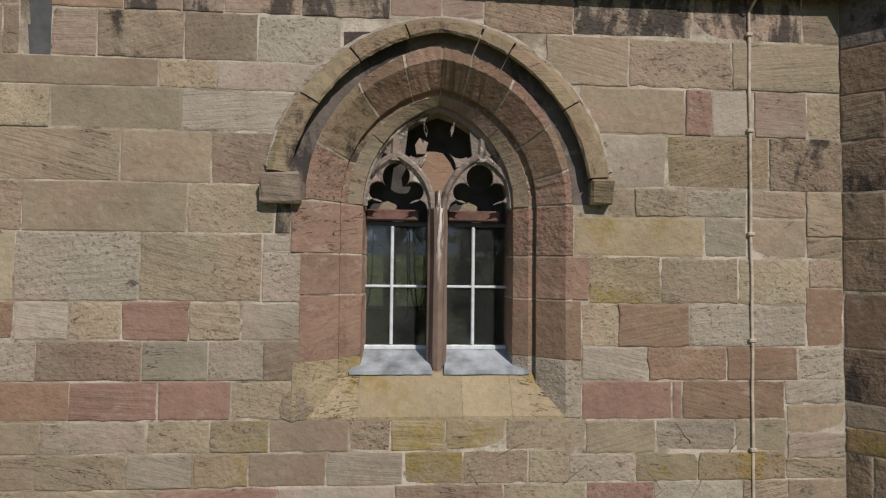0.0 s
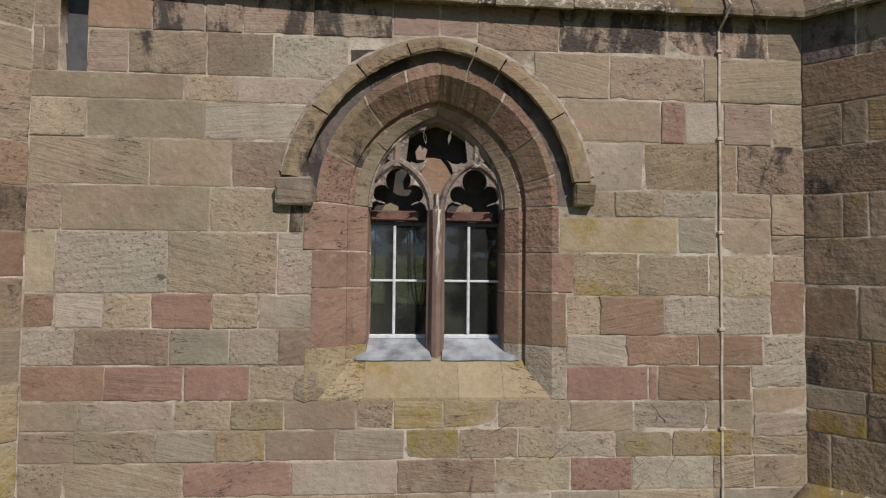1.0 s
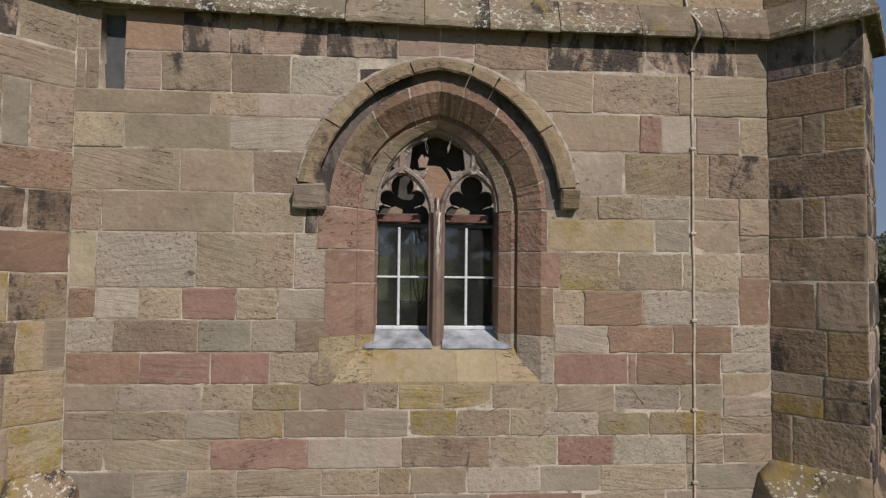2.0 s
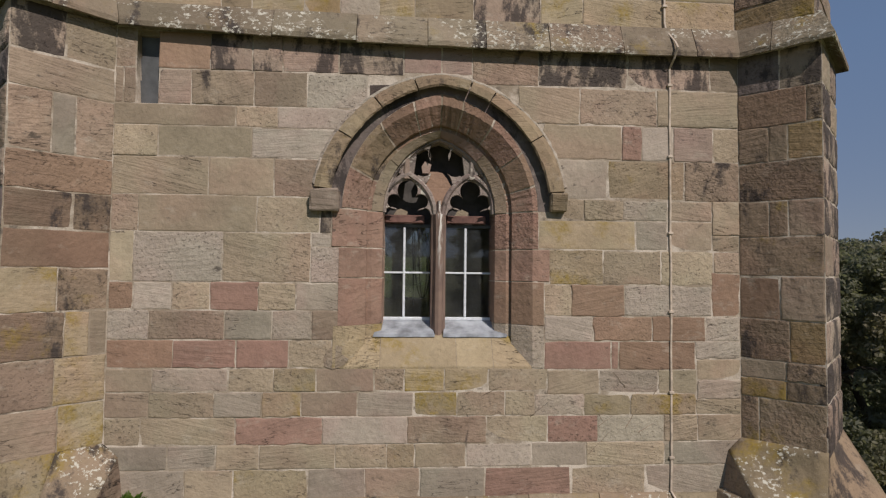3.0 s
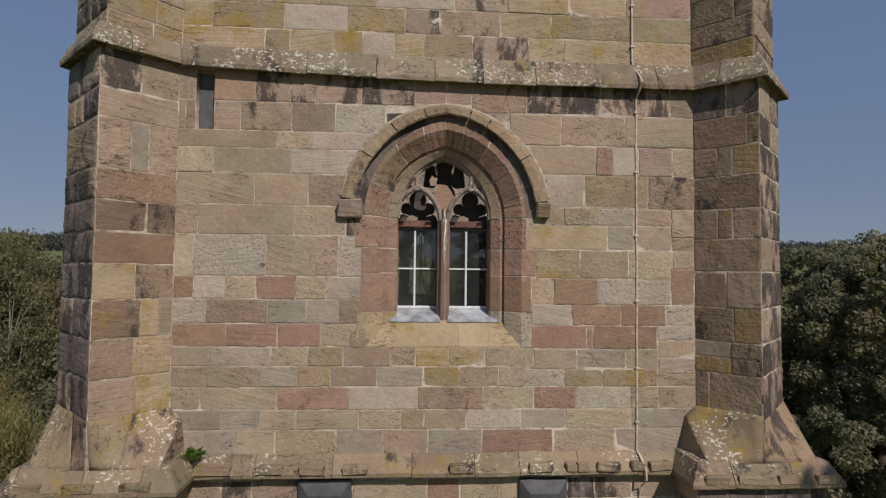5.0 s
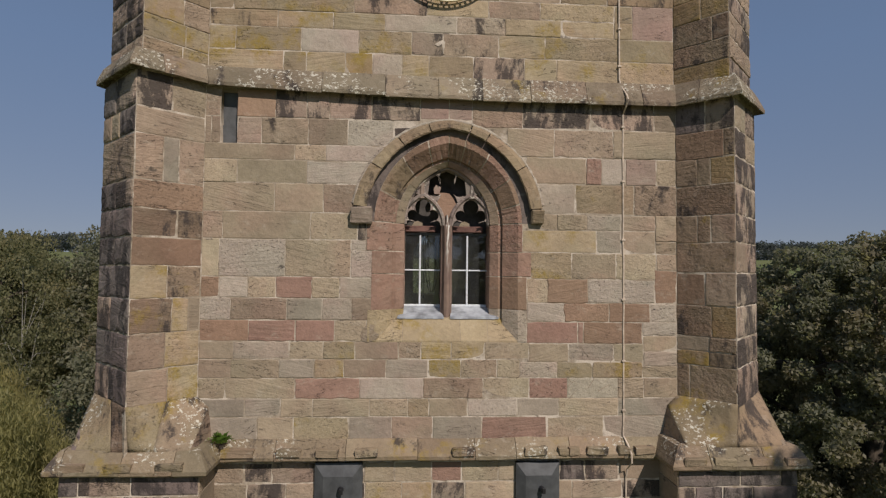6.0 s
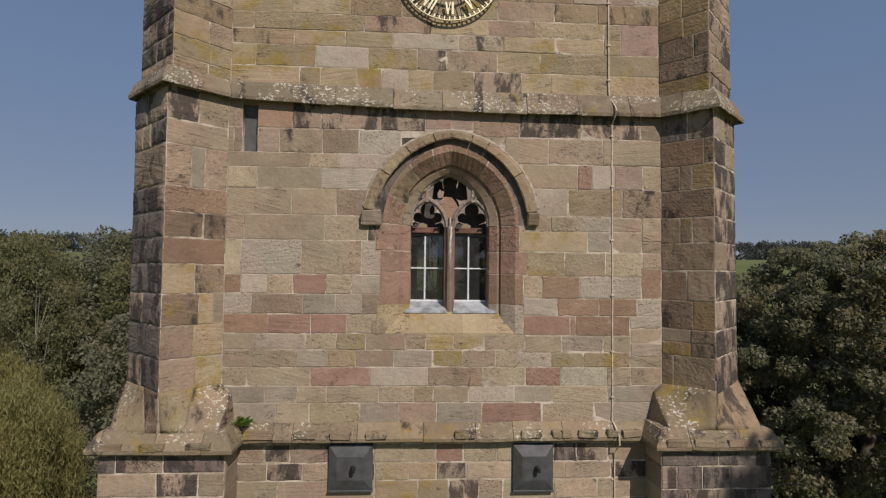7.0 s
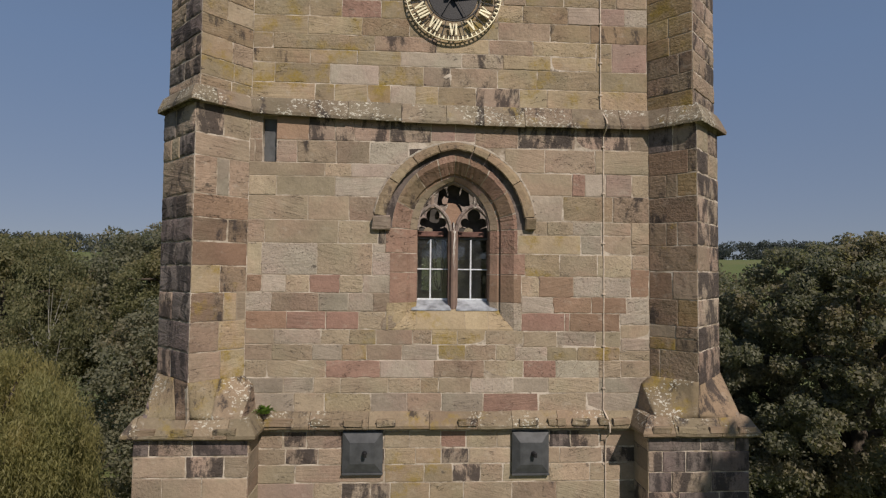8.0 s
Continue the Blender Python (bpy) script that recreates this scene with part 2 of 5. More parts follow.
def glass_material(name, lo, hi):
    """Old window glass with a thin pale film added to lift the darks."""
    k = Nodes(name)
    here = k.place()
    n = k.noise(here, 3.0, 2.0)
    k.bsdf.inputs["IOR"].default_value = 1.7
    k.bsdf.inputs["Transmission Weight"].default_value = 1.0
    mat = k.done(rgb(0.86, 0.9, 0.88), 0.02, k.bump(n, 0.05, 0.02), spec=0.5)
    film = k.t.nodes.new("ShaderNodeBsdfDiffuse")
    film.inputs["Color"].default_value = rgb(0.5, 0.52, 0.53)
    both = k.t.nodes.new("ShaderNodeMixShader")
    k.put(both.inputs[0], k.ramp(k.noise(here, 5.0, 4.0), 0.3, 0.75, lo, hi))
    k.put(both.inputs[1], k.bsdf.outputs[0]), k.put(both.inputs[2], film.outputs[0])
    k.put(k.t.nodes["Material Output"].inputs["Surface"], both.outputs[0])
    return mat


GLASS = glass_material("window_glass", 0.012, 0.035)
GLASS_FILMED = glass_material("filmed_window_glass", 0.3, 0.55)


def dropping_material():
    """Red stone streaked with white where birds perch."""
    k = Nodes("streaked_mullion_stone")
    here = k.place()
    n = k.noise(k.vmath("MULTIPLY", here, (60.0, 60.0, 7.0)), 1.0, 4.0, 0.6)
    g = k.noise(here, 90.0, 3.0)
    base = k.mix(k.ramp(k.noise(here, 6.0, 4.0), 0.3, 0.7), rgb(0.24, 0.17, 0.135), rgb(0.17, 0.12, 0.10))
    sep = k.t.nodes.new("ShaderNodeSeparateXYZ")
    k.put(sep.inputs[0], here)
    near = k.ramp(k.math("ABSOLUTE", k.math("SUBTRACT", sep.outputs[0], 0.045)), 0.012, 0.035, 1.0, 0.0)
    up = k.ramp(sep.outputs[2], 10.75, 11.45, 0.0, 1.0)
    m = k.math("MULTIPLY", k.math("MULTIPLY", near, up), k.ramp(n, 0.47, 0.57))
    col = k.mix(m, base, rgb(0.72, 0.70, 0.64))
    return k.done(col, 0.9, k.bump(k.math("ADD", n, g), 0.5, 0.006), spec=0.2)


STREAKED = dropping_material()


def leaf_material(name, c1, c2, c3):
    """Leaves: part of the light passes through them."""
    k = Nodes(name)
    n = k.noise(k.place(), 0.55, 3.0)
    col = k.mix(k.island(), rgb(*c1), rgb(*c2))
    col = k.mix(k.ramp(n, 0.45, 0.7, 0.0, 0.7), col, rgb(*c3))
    mat = k.done(col, 0.55, None, spec=0.3)
    thru = k.t.nodes.new("ShaderNodeBsdfTranslucent")
    k.put(thru.inputs["Color"], k.mix(1.0, col, rgb(1.15, 1.2, 0.8), "MULTIPLY"))
    both = k.t.nodes.new("ShaderNodeMixShader")
    both.inputs[0].default_value = 0.52
    k.put(both.inputs[1], k.bsdf.outputs[0]), k.put(both.inputs[2], thru.outputs[0])
    k.put(k.t.nodes["Material Output"].inputs["Surface"], both.outputs[0])
    return mat


LEAF_DARK = leaf_material("broad_leaves", (0.155, 0.16, 0.115), (0.24, 0.24, 0.158), (0.285, 0.235, 0.15))
LEAF_MID = leaf_material("mixed_leaves", (0.15, 0.152, 0.08), (0.23, 0.222, 0.115), (0.265, 0.215, 0.11))
LEAF_WILLOW = leaf_material("willow_leaves", (0.23, 0.22, 0.095), (0.33, 0.305, 0.13), (0.33, 0.275, 0.115))
# distance haze is mixed into these blue-grey leaf colours
LEAF_FAR = leaf_material("haze_tinted_leaves", (0.085, 0.098, 0.10), (0.105, 0.118, 0.115), (0.11, 0.118, 0.115))
LEAF_FERN = leaf_material("wall_plant_leaves", (0.15, 0.25, 0.05), (0.23, 0.35, 0.08), (0.25, 0.33, 0.08))
BARK = plain("bark", (0.10, 0.08, 0.06), 0.9, 0.0, 0.25, 6.0)
BARK_WHITE = plain("birch_bark", (0.40, 0.38, 0.33), 0.8, 0.0, 0.25, 5.0)


def grass_material():
    k = Nodes("grass")
    here = k.place()
    n, g = k.noise(here, 0.02, 5.0), k.noise(here, 3.0, 5.0)
    col = k.mix(k.ramp(n, 0.4, 0.6), rgb(0.12, 0.15, 0.05), rgb(0.16, 0.165, 0.065))
    col = k.mix(k.ramp(g, 0.3, 0.7, 0.0, 0.5), col, rgb(0.10, 0.115, 0.045))
    return k.done(col, 0.9, k.bump(g, 0.6, 0.1), spec=0.2)


GRASS = grass_material()

# ---- building helpers ----
def part(name, bm, material, parent, label=""):
    """Link a bmesh as one mesh object under a thing or a part."""
    me = bpy.data.meshes.new(name)
    bm.normal_update()
    bm.to_mesh(me)
    bm.free()
    me.materials.append(material)
    ob = new(name, me)
    ob.parent = parent
    return tagged(ob, label)


def thing(name, label, category, group="", kind=""):
    return tagged(new(name), label, category, group, kind)


def add_box(bm, x0, x1, y0, y1, z0, z1, m=None, bevel=0.0):
    made = bmesh.ops.create_cube(bm, size=1.0)["verts"]
    bmesh.ops.transform(bm, verts=made, matrix=Matrix.LocRotScale(((x0 + x1) / 2, (y0 + y1) / 2, (z0 + z1) / 2), None, (abs(x1 - x0), abs(y1 - y0), abs(z1 - z0))))
    if bevel:
        edges = {e for v in made for e in v.link_edges}
        made = bmesh.ops.bevel(bm, geom=list(edges), offset=bevel, segments=1, affect="EDGES")["verts"]
    if m is not None:
        bmesh.ops.transform(bm, verts=[v for v in made if v.is_valid], matrix=m)
    return bm


def prism(points, y0, y1):
    """A closed body: an outline of (x, z) carried from y0 to y1."""
    bm = bmesh.new()
    a = [bm.verts.new((x, y0, z)) for x, z in points]
    b = [bm.verts.new((x, y1, z)) for x, z in points]
    n = len(points)
    for i in range(n):
        j = (i + 1) % n
        bm.faces.new((a[i], a[j], b[j], b[i]))
    bmesh.ops.triangulate(bm, faces=[bm.faces.new(a), bm.faces.new(b)])
    bmesh.ops.recalc_face_normals(bm, faces=bm.faces)
    return bm


def plan_prism(points, z0, z1):
    """A closed body: an outline of (x, y) carried from z0 to z1."""
    bm = bmesh.new()
    a = [bm.verts.new((x, y, z0)) for x, y in points]
    b = [bm.verts.new((x, y, z1)) for x, y in points]
    n = len(points)
    for i in range(n):
        j = (i + 1) % n
        bm.faces.new((a[i], a[j], b[j], b[i]))
    bmesh.ops.triangulate(bm, faces=[bm.faces.new(a), bm.faces.new(b)])
    bmesh.ops.recalc_face_normals(bm, faces=bm.faces)
    return bm


def loft(rings, closed=True):
    """A body through rings of equal length, with both ends shut."""
    bm = bmesh.new()
    vs = [[bm.verts.new(p) for p in ring] for ring in rings]
    n = len(rings[0])
    for a, b in zip(vs, vs[1:]):
        for i in range(n if closed else n - 1):
            j = (i + 1) % n
            bm.faces.new((a[i], a[j], b[j], b[i]))
    if closed:
        bmesh.ops.triangulate(bm, faces=[bm.faces.new(vs[0]), bm.faces.new(vs[-1])])
    bmesh.ops.recalc_face_normals(bm, faces=bm.faces)
    return bm


def flat_with_holes(name, outlines, y_front, thick, bevel, material, parent, label=""):
    """A plate standing in the wall's plane, cut from outlines of (x, z); inner outlines are holes."""
    cu = bpy.data.curves.new(name, "CURVE")
    cu.dimensions, cu.fill_mode, cu.extrude, cu.bevel_depth, cu.bevel_resolution = "2D", "BOTH", thick / 2 - bevel, bevel, 1
    cu.offset = -bevel
    for pts in outlines:
        sp = cu.splines.new("POLY")
        sp.points.add(len(pts) - 1)
        for p, (x, z) in zip(sp.points, pts):
            p.co = (x, z, 0, 1)
        sp.use_cyclic_u = True
    tmp = bpy.data.objects.new(name, cu)
    scene.collection.objects.link(tmp)
    me = bpy.data.meshes.new_from_object(tmp.evaluated_get(bpy.context.evaluated_depsgraph_get()))
    bpy.data.objects.remove(tmp)
    me.transform(Matrix.Translation((0, y_front + thick / 2, 0)) @ Matrix.Rotation(radians(90), 4, "X"))
    me.materials.clear()
    me.materials.append(material)
    ob = new(name, me)
    ob.parent = parent
    return tagged(ob, label)


def limb_mesh(paths):
    """Tapered limbs: each a list of (point, radius)."""
    bm = bmesh.new()
    for path in paths:
        rings = []
        for i, (p, rad) in enumerate(path):
            q = path[min(i + 1, len(path) - 1)][0] - path[max(i - 1, 0)][0]
            m = q.to_track_quat("Z", "Y").to_matrix()
            rings.append([bm.verts.new(p + m @ Vector((math.cos(k / 7 * math.tau) * rad, math.sin(k / 7 * math.tau) * rad, 0))) for k in range(7)])
        for a, b in zip(rings, rings[1:]):
            for k in range(7):
                bm.faces.new((a[k], a[(k + 1) % 7], b[(k + 1) % 7], b[k])).smooth = True
    bmesh.ops.recalc_face_normals(bm, faces=bm.faces)
    return bm


class Face:
    """An upright masonry face: u runs to the right along it, v is height, w stands out of it."""
    def __init__(self, p, q):
        self.p, d = Vector((p[0], p[1], 0)), Vector((q[0] - p[0], q[1] - p[1], 0))
        self.length, self.u = d.length, d.normalized()
        self.out = Vector((self.u.y, -self.u.x, 0))

    def at(self, u, v, w):
        return self.p + self.u * u + self.out * w + Vector((0, 0, v))


rng = random.Random(11)


def lay_stone(face, u0, u1, v0, v1, kind, parent, gap=0.003, back=0.05, rough_edge=0.0045, bulge=0.0):
    """One block: a worn outline, rounded arrises and an uneven face, swelling where it is rock-faced."""
    g = gap * rng.uniform(0.5, 1.9)
    corners = [(u0 + g, v0 + g), (u1 - g, v0 + g), (u1 - g, v1 - g), (u0 + g, v1 - g)]
    wear = rough_edge * rng.choice((0.5, 0.8, 1.0, 1.5)) * (1.5 if bulge else 1.0)
    pts = []
    for i in range(4):
        a, b = corners[i], corners[(i + 1) % 4]
        n = max(2, min(9, round(math.hypot(b[0] - a[0], b[1] - a[1]) / 0.06)))
        for j in range(n):
            f = j / n
            du, dv = rng.gauss(0, wear * 0.6), rng.gauss(0, wear * 0.6)
            if j == 0:
                s = 0.1 + rng.random() ** 4 * 0.5
                du += (0.006 * s) * (1 if a[0] < (u0 + u1) / 2 else -1)
                dv += (0.006 * s) * (1 if a[1] < (v0 + v1) / 2 else -1)
            pts.append((a[0] + (b[0] - a[0]) * f + du, a[1] + (b[1] - a[1]) * f + dv))
    cu, cv = (u0 + u1) / 2, (v0 + v1) / 2
    proud = rng.uniform(0.0005, 0.004) + (rng.uniform(0.002, 0.006) if rng.random() < 0.3 else 0.0)
    tilt_u, tilt_v = rng.uniform(-0.0018, 0.0018), rng.uniform(-0.0018, 0.0018)
    hu, hv = max(0.03, (u1 - u0) / 2), max(0.03, (v1 - v0) / 2)
    worn = rng.uniform(0.6, 1.6)
    section = ((0.0, -back), (0.0, -0.002), (0.003 * worn, 0.0012), (0.011 * worn, 0.003))
    if bulge:
        section = ((0.0, -back), (0.0, -0.006), (0.009, 0.3 * bulge), (0.03, 0.75 * bulge), (0.065, bulge))
    bm = bmesh.new()
    rings = []
    for inset, w in section:
        ring = []
        for u, v in pts:
            uu = u + inset * max(-1.0, min(1.0, (cu - u) / hu * 1.3))
            vv = v + inset * max(-1.0, min(1.0, (cv - v) / hv * 1.3))
            ww = w if w < -0.01 else w + proud + tilt_u * (u - cu) / hu + tilt_v * (v - cv) / hv + (rng.gauss(0, 0.16 * bulge) if w > 0 else 0)
            ring.append(bm.verts.new(face.at(uu, vv, ww)))
        rings.append(ring)
    n = len(pts)
    for a, b in zip(rings, rings[1:]):
        for i in range(n):
            j = (i + 1) % n
            bm.faces.new((a[i], a[j], b[j], b[i]))
    mid = bm.verts.new(face.at(cu, cv, section[-1][1] + 0.001 + proud))
    for i in range(n):
        bm.faces.new((rings[-1][i], rings[-1][(i + 1) % n], mid))
    return part("stone", bm, STONE[kind], parent)


def course(face, v0, v1, ends, kinds, parent, origin=0.0, bulge=0.0, gap=0.003):
    """A course of blocks: their ends along the face, and a letter for each one's stone ('.': none)."""
    for a, b, kind in zip(ends, ends[1:], kinds):
        if kind != "." and b - a > 0.03:
            lay_stone(face, a - origin, b - origin, v0, v1, kind, parent, gap, bulge=bulge)


def coursed(face, heights, lengths, kinds, parent, seed, u0=0.0, u1=None, bulge=0.0):
    """Courses of blocks of chance lengths."""
    r = random.Random(seed)
    u1 = face.length if u1 is None else u1
    for v0, v1 in zip(heights, heights[1:]):
        u = u0
        while u < u1 - 0.001:
            step = r.uniform(*lengths)
            nxt = u + step if u1 - (u + step) > lengths[0] * 0.6 else u1
            lay_stone(face, u, min(nxt, u1), v0, v1, r.choice(kinds), parent, bulge=bulge)
            u = min(nxt, u1)


def pointed(cx, z0, w, h, s):
    """A point of a two-centred arch from its left springing (s = 0) over the crown (0.5) to the right (1)."""
    c = (h * h - w * w) / (2 * w)
    r = w + c
    top = math.atan2(h, c)
    k = s * 2 if s <= 0.5 else 2 - s * 2
    a = top * k
    x = -c + r * math.cos(a)
    return (cx - x if s <= 0.5 else cx + x, z0 + r * math.sin(a))


# ---- measures of the tower ----
Z_LOW, Z_STR0, Z_STR1, Z_TOP = 0.0, 12.84, 13.06, 15.75   # foot, string course, head of what is built
Z_SET0, Z_SET1 = 8.80, 8.95                                # the lower set-off
WCX, SPRING = 0.035, 11.42                                 # the window's axis and springing
INNER_L, NOSE_L, OUT_L = (-2.70, 0.0), (-3.22, -0.48), (-3.88, 0.18)
INNER_R, NOSE_R, OUT_R = (2.70, 0.0), (3.15, -0.44), (3.79, 0.20)

# ---- ground ----
def ground_height(x, y):
    d = math.hypot(x, y)
    k = min(1.0, max(0.0, (d - 70) / 260))
    return 19.0 * k * k * (3 - 2 * k) + max(0.0, d - 330) * 0.004


def build_ground():
    bm = bmesh.new()
    radii = [0.5, 8, 20, 40, 70, 95, 120, 150, 180, 210, 240, 270, 300, 330, 400, 600, 1000, 1800, 3500]
    rings = []
    for r in radii:
        ring = []
        for i in range(72):
            a = i / 72 * math.tau
            x, y = r * math.cos(a), r * math.sin(a)
            ring.append(bm.verts.new((x, y, ground_height(x, y))))
        rings.append(ring)
    bm.faces.new(rings[0])
    for a, b in zip(rings, rings[1:]):
        for i in range(72):
            j = (i + 1) % 72
            bm.faces.new((a[i], a[j], b[j], b[i])).smooth = True
    bmesh.ops.recalc_face_normals(bm, faces=bm.faces)
    return tagged(part("ground", bm, GRASS, None, "mown churchyard grass running out to green fields"), "", "ground", "", "structure")


build_ground()

# ---- tower: backing walls, with the openings cut through ----
def arch_outline(cx, z0, w, h, z_bottom, n=28):
    pts = [pointed(cx, z0, w, h, i / n) for i in range(n + 1)]
    return [(cx - w, z_bottom)] + pts + [(cx + w, z_bottom)]


wall_front = thing("wall_front", "coursed sandstone tower wall in buff, grey and red blocks", "wall", "", "structure")
SLIT = (-2.53, -2.348, 12.275, 12.90)
hole = arch_outline(WCX, SPRING, 0.80, 0.914, 10.06)
slit_hole = [(SLIT[0], SLIT[2]), (SLIT[1], SLIT[2]), (SLIT[1], SLIT[3]), (SLIT[0], SLIT[3])]
flat_with_holes("mortar_bed", [[(-2.72, 8.82), (2.72, 8.82), (2.72, 12.93), (-2.72, 12.93)], hole, slit_hole], -0.002, 0.9, 0.0, MORTAR, wall_front, "pale lime mortar behind the blocks")

wall_upper = thing("wall_upper", "upper stage of sandstone blocks with yellow lichen", "wall", "", "structure")
flat_with_holes("mortar_bed", [[(-2.72, 12.86), (2.72, 12.86), (2.72, Z_TOP), (-2.72, Z_TOP)]], 0.038, 0.85, 0.0, MORTAR, wall_upper)
wall_lower = thing("wall_lower", "lower stage of large buff and brown sandstone blocks", "wall", "", "structure")
flat_with_holes("mortar_bed", [[(-2.72, Z_LOW), (2.72, Z_LOW), (2.72, 8.82), (-2.72, 8.82)]], -0.012, 0.95, 0.0, MORTAR, wall_lower)

for name, x0, x1, y0, y1 in (("wall_west", -3.25, -2.45, 0.9, 4.5), ("wall_east", 2.45, 3.25, 0.9, 4.5)):
    tagged(part(name, add_box(bmesh.new(), x0, x1, y0, y1, 0, Z_TOP), STONE["b"], None, "plain sandstone tower wall"), "", "wall", "", "structure")
# the far wall, with a two-light window straight across the chamber
LIGHTS_BACK = [[(x0, 10.42), (x1, 10.42), (x1, 11.30), ((x0 + x1) / 2, 11.62), (x0, 11.30)] for x0, x1 in ((-0.93, -0.50), (-0.33, 0.11))]
wall_back = flat_with_holes("wall_back", [[(-3.25, 0.0), (3.25, 0.0), (3.25, Z_TOP), (-3.25, Z_TOP)], *LIGHTS_BACK], 4.5, 0.7, 0.0, STONE["b"], None, "plain sandstone tower wall with a two-light window")
tagged(wall_back, "", "wall", "", "structure")
for outline in LIGHTS_BACK:
    # pane added to grey and dim the bright view through the far window
    far_pane = part("pane", prism(outline, 4.8, 4.806), GLASS_FILMED, wall_back, "added pane with a pale film that dims the view")
    far_pane.visible_shadow = False
for name, z in (("floor", 9.6), ("ceiling", 12.9)):
    tagged(part(name, add_box(bmesh.new(), -2.45, 2.45, 0.9, 4.5, z, z + 0.2), DARK, None, "dark boards inside the tower"), "", name, "", "structure")
tagged(part("roof", add_box(bmesh.new(), -3.2, 3.2, 0.05, 5.15, Z_TOP, Z_TOP + 0.12), LEAD, None, "flat lead roof over the tower"), "", "roof", "", "structure")

# ---- diagonal buttresses on square bases ----
def buttress(side, inner, nose, out, label):
    b = thing("buttress_west" if side < 0 else "buttress_east", label, "buttress", "diagonal buttresses", "structure")
    inside = (side * 2.6, 1.1)
    shrink = 0.035
    def pull(p, by):
        return (p[0] - side * by, p[1] + by * 0.6)
    e = -0.002
    core = [(inner[0], -0.002), (nose[0] - side * 0.0, nose[1] + e), (out[0] - side * e, out[1]), (side * 3.25, 0.9), inside]
    part("core", plan_prism(core, 8.9, 12.90), MORTAR, b)
    core_up = [(inner[0], 0.045), pull((nose[0], nose[1] + e), shrink), pull((out[0] - side * e, out[1]), shrink), (side * 3.22, 0.9), inside]
    part("core", plan_prism(core_up, 12.86, Z_TOP), MORTAR, b)
    return b


buttress_w = buttress(-1, INNER_L, NOSE_L, OUT_L, "diagonal sandstone buttress, blackened on its outer face")
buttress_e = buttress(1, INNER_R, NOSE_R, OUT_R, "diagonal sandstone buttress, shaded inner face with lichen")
BLOCK_W, BLOCK_E = (-3.86, -2.49), (2.48, 3.80)           # the square bases, front at y = BASE_Y
BASE_Y = -0.45
for b, (x0, x1) in ((buttress_w, BLOCK_W), (buttress_e, BLOCK_E)):
    part("base", add_box(bmesh.new(), x0 + 0.006, x1 - 0.006, BASE_Y + 0.004, 1.0, 0, 8.80), MORTAR, b, "square base of the buttress")

# ---- string courses, set-off and broaches ----
def sagging(x):
    """How far the old string course stands above its level at the middle: it climbs to the west."""
    return 0.012 - 0.018 * x + 0.0065 * x * x if x > -2.7 else 0.108


def string_run(name, path, profile, joints, material, parent, seed, sag=None):
    """Lengths of a moulded course along a plan path; profile is (out, z), joints are fractions."""
    pts = [Vector((x, y, 0)) for x, y in path]
    seg = [(b - a).length for a, b in zip(pts, pts[1:])]
    total = sum(seg)
    dirs = [(b - a).normalized() for a, b in zip(pts, pts[1:])]
    outs = [Vector((d.y, -d.x, 0)) for d in dirs]

    def ring(s, jitter):
        acc = 0.0
        for i, L in enumerate(seg):
            if s <= acc + L + 1e-6 or i == len(seg) - 1:
                p, o = pts[i] + dirs[i] * (s - acc), outs[i]
                if i + 1 < len(seg) and abs(s - acc - L) < 1e-6:
                    m = (outs[i] + outs[i + 1]).normalized()
                    o = m / max(0.35, m.dot(outs[i]))
                elif i > 0 and abs(s - acc) < 1e-6:
                    m = (outs[i] + outs[i - 1]).normalized()
                    o = m / max(0.35, m.dot(outs[i]))
                break
            acc += L
        rise = jitter + (sag(p.x) if sag else 0.0)
        return [p + o * w + Vector((0, 0, z + rise * (1.0 if w > 0.02 or z < 13.0 else 0.5))) for w, z in profile]

    r = random.Random(seed)
    corners, acc = [], 0.0
    for L in seg[:-1]:
        acc += L
        corners.append(acc)
    cuts = sorted([0.0, total] + [j * total for j in joints])
    for a, b in zip(cuts, cuts[1:]):
        stops = sorted([a + 0.003, b - 0.003] + [c for c in corners if a + 0.02 < c < b - 0.02])
        fine = []
        for p, q in zip(stops, stops[1:]):
            n = max(1, round((q - p) / 0.16))
            fine += [p + (q - p) * i / n for i in range(n)]
        fine.append(stops[-1])
        lift = r.uniform(-0.006, 0.006)
        rings = []
        for s in fine:
            near = any(abs(s - c) < 1e-5 for c in corners)
            ring_pts = ring(s, lift + (0 if near else r.gauss(0, 0.0025)))
            rings.append(ring_pts)
        part(name, loft(rings), material, parent)


string_course = thing("string_course", "projecting weathered string course spotted with white lichen", "string course", "", "structure")
STRING = [(-0.05, 12.86), (0.03, 12.86), (0.07, 12.835), (0.088, 12.80), (0.10, 12.805), (0.104, 12.845), (0.04, 13.0), (0.0, 13.095), (-0.05, 13.095)]
path = [(-3.35, 0.71), OUT_L, NOSE_L, INNER_L, INNER_R, NOSE_R, OUT_R, (3.25, 0.74)]
string_run("string_stone", path, STRING, (0.075, 0.19, 0.235, 0.365, 0.435, 0.495, 0.545, 0.60, 0.665, 0.73, 0.80, 0.87), STONE["c"], string_course, 3, sagging)

set_off = thing("set_off", "weathered sloping set-off course with small projecting bosses", "string course", "", "structure")
SETOFF = [(-0.05, 8.79), (0.04, 8.79), (0.09, 8.785), (0.115, 8.795), (0.135, 8.805), (0.14, 8.845), (0.02, 9.005), (-0.05, 9.005)]
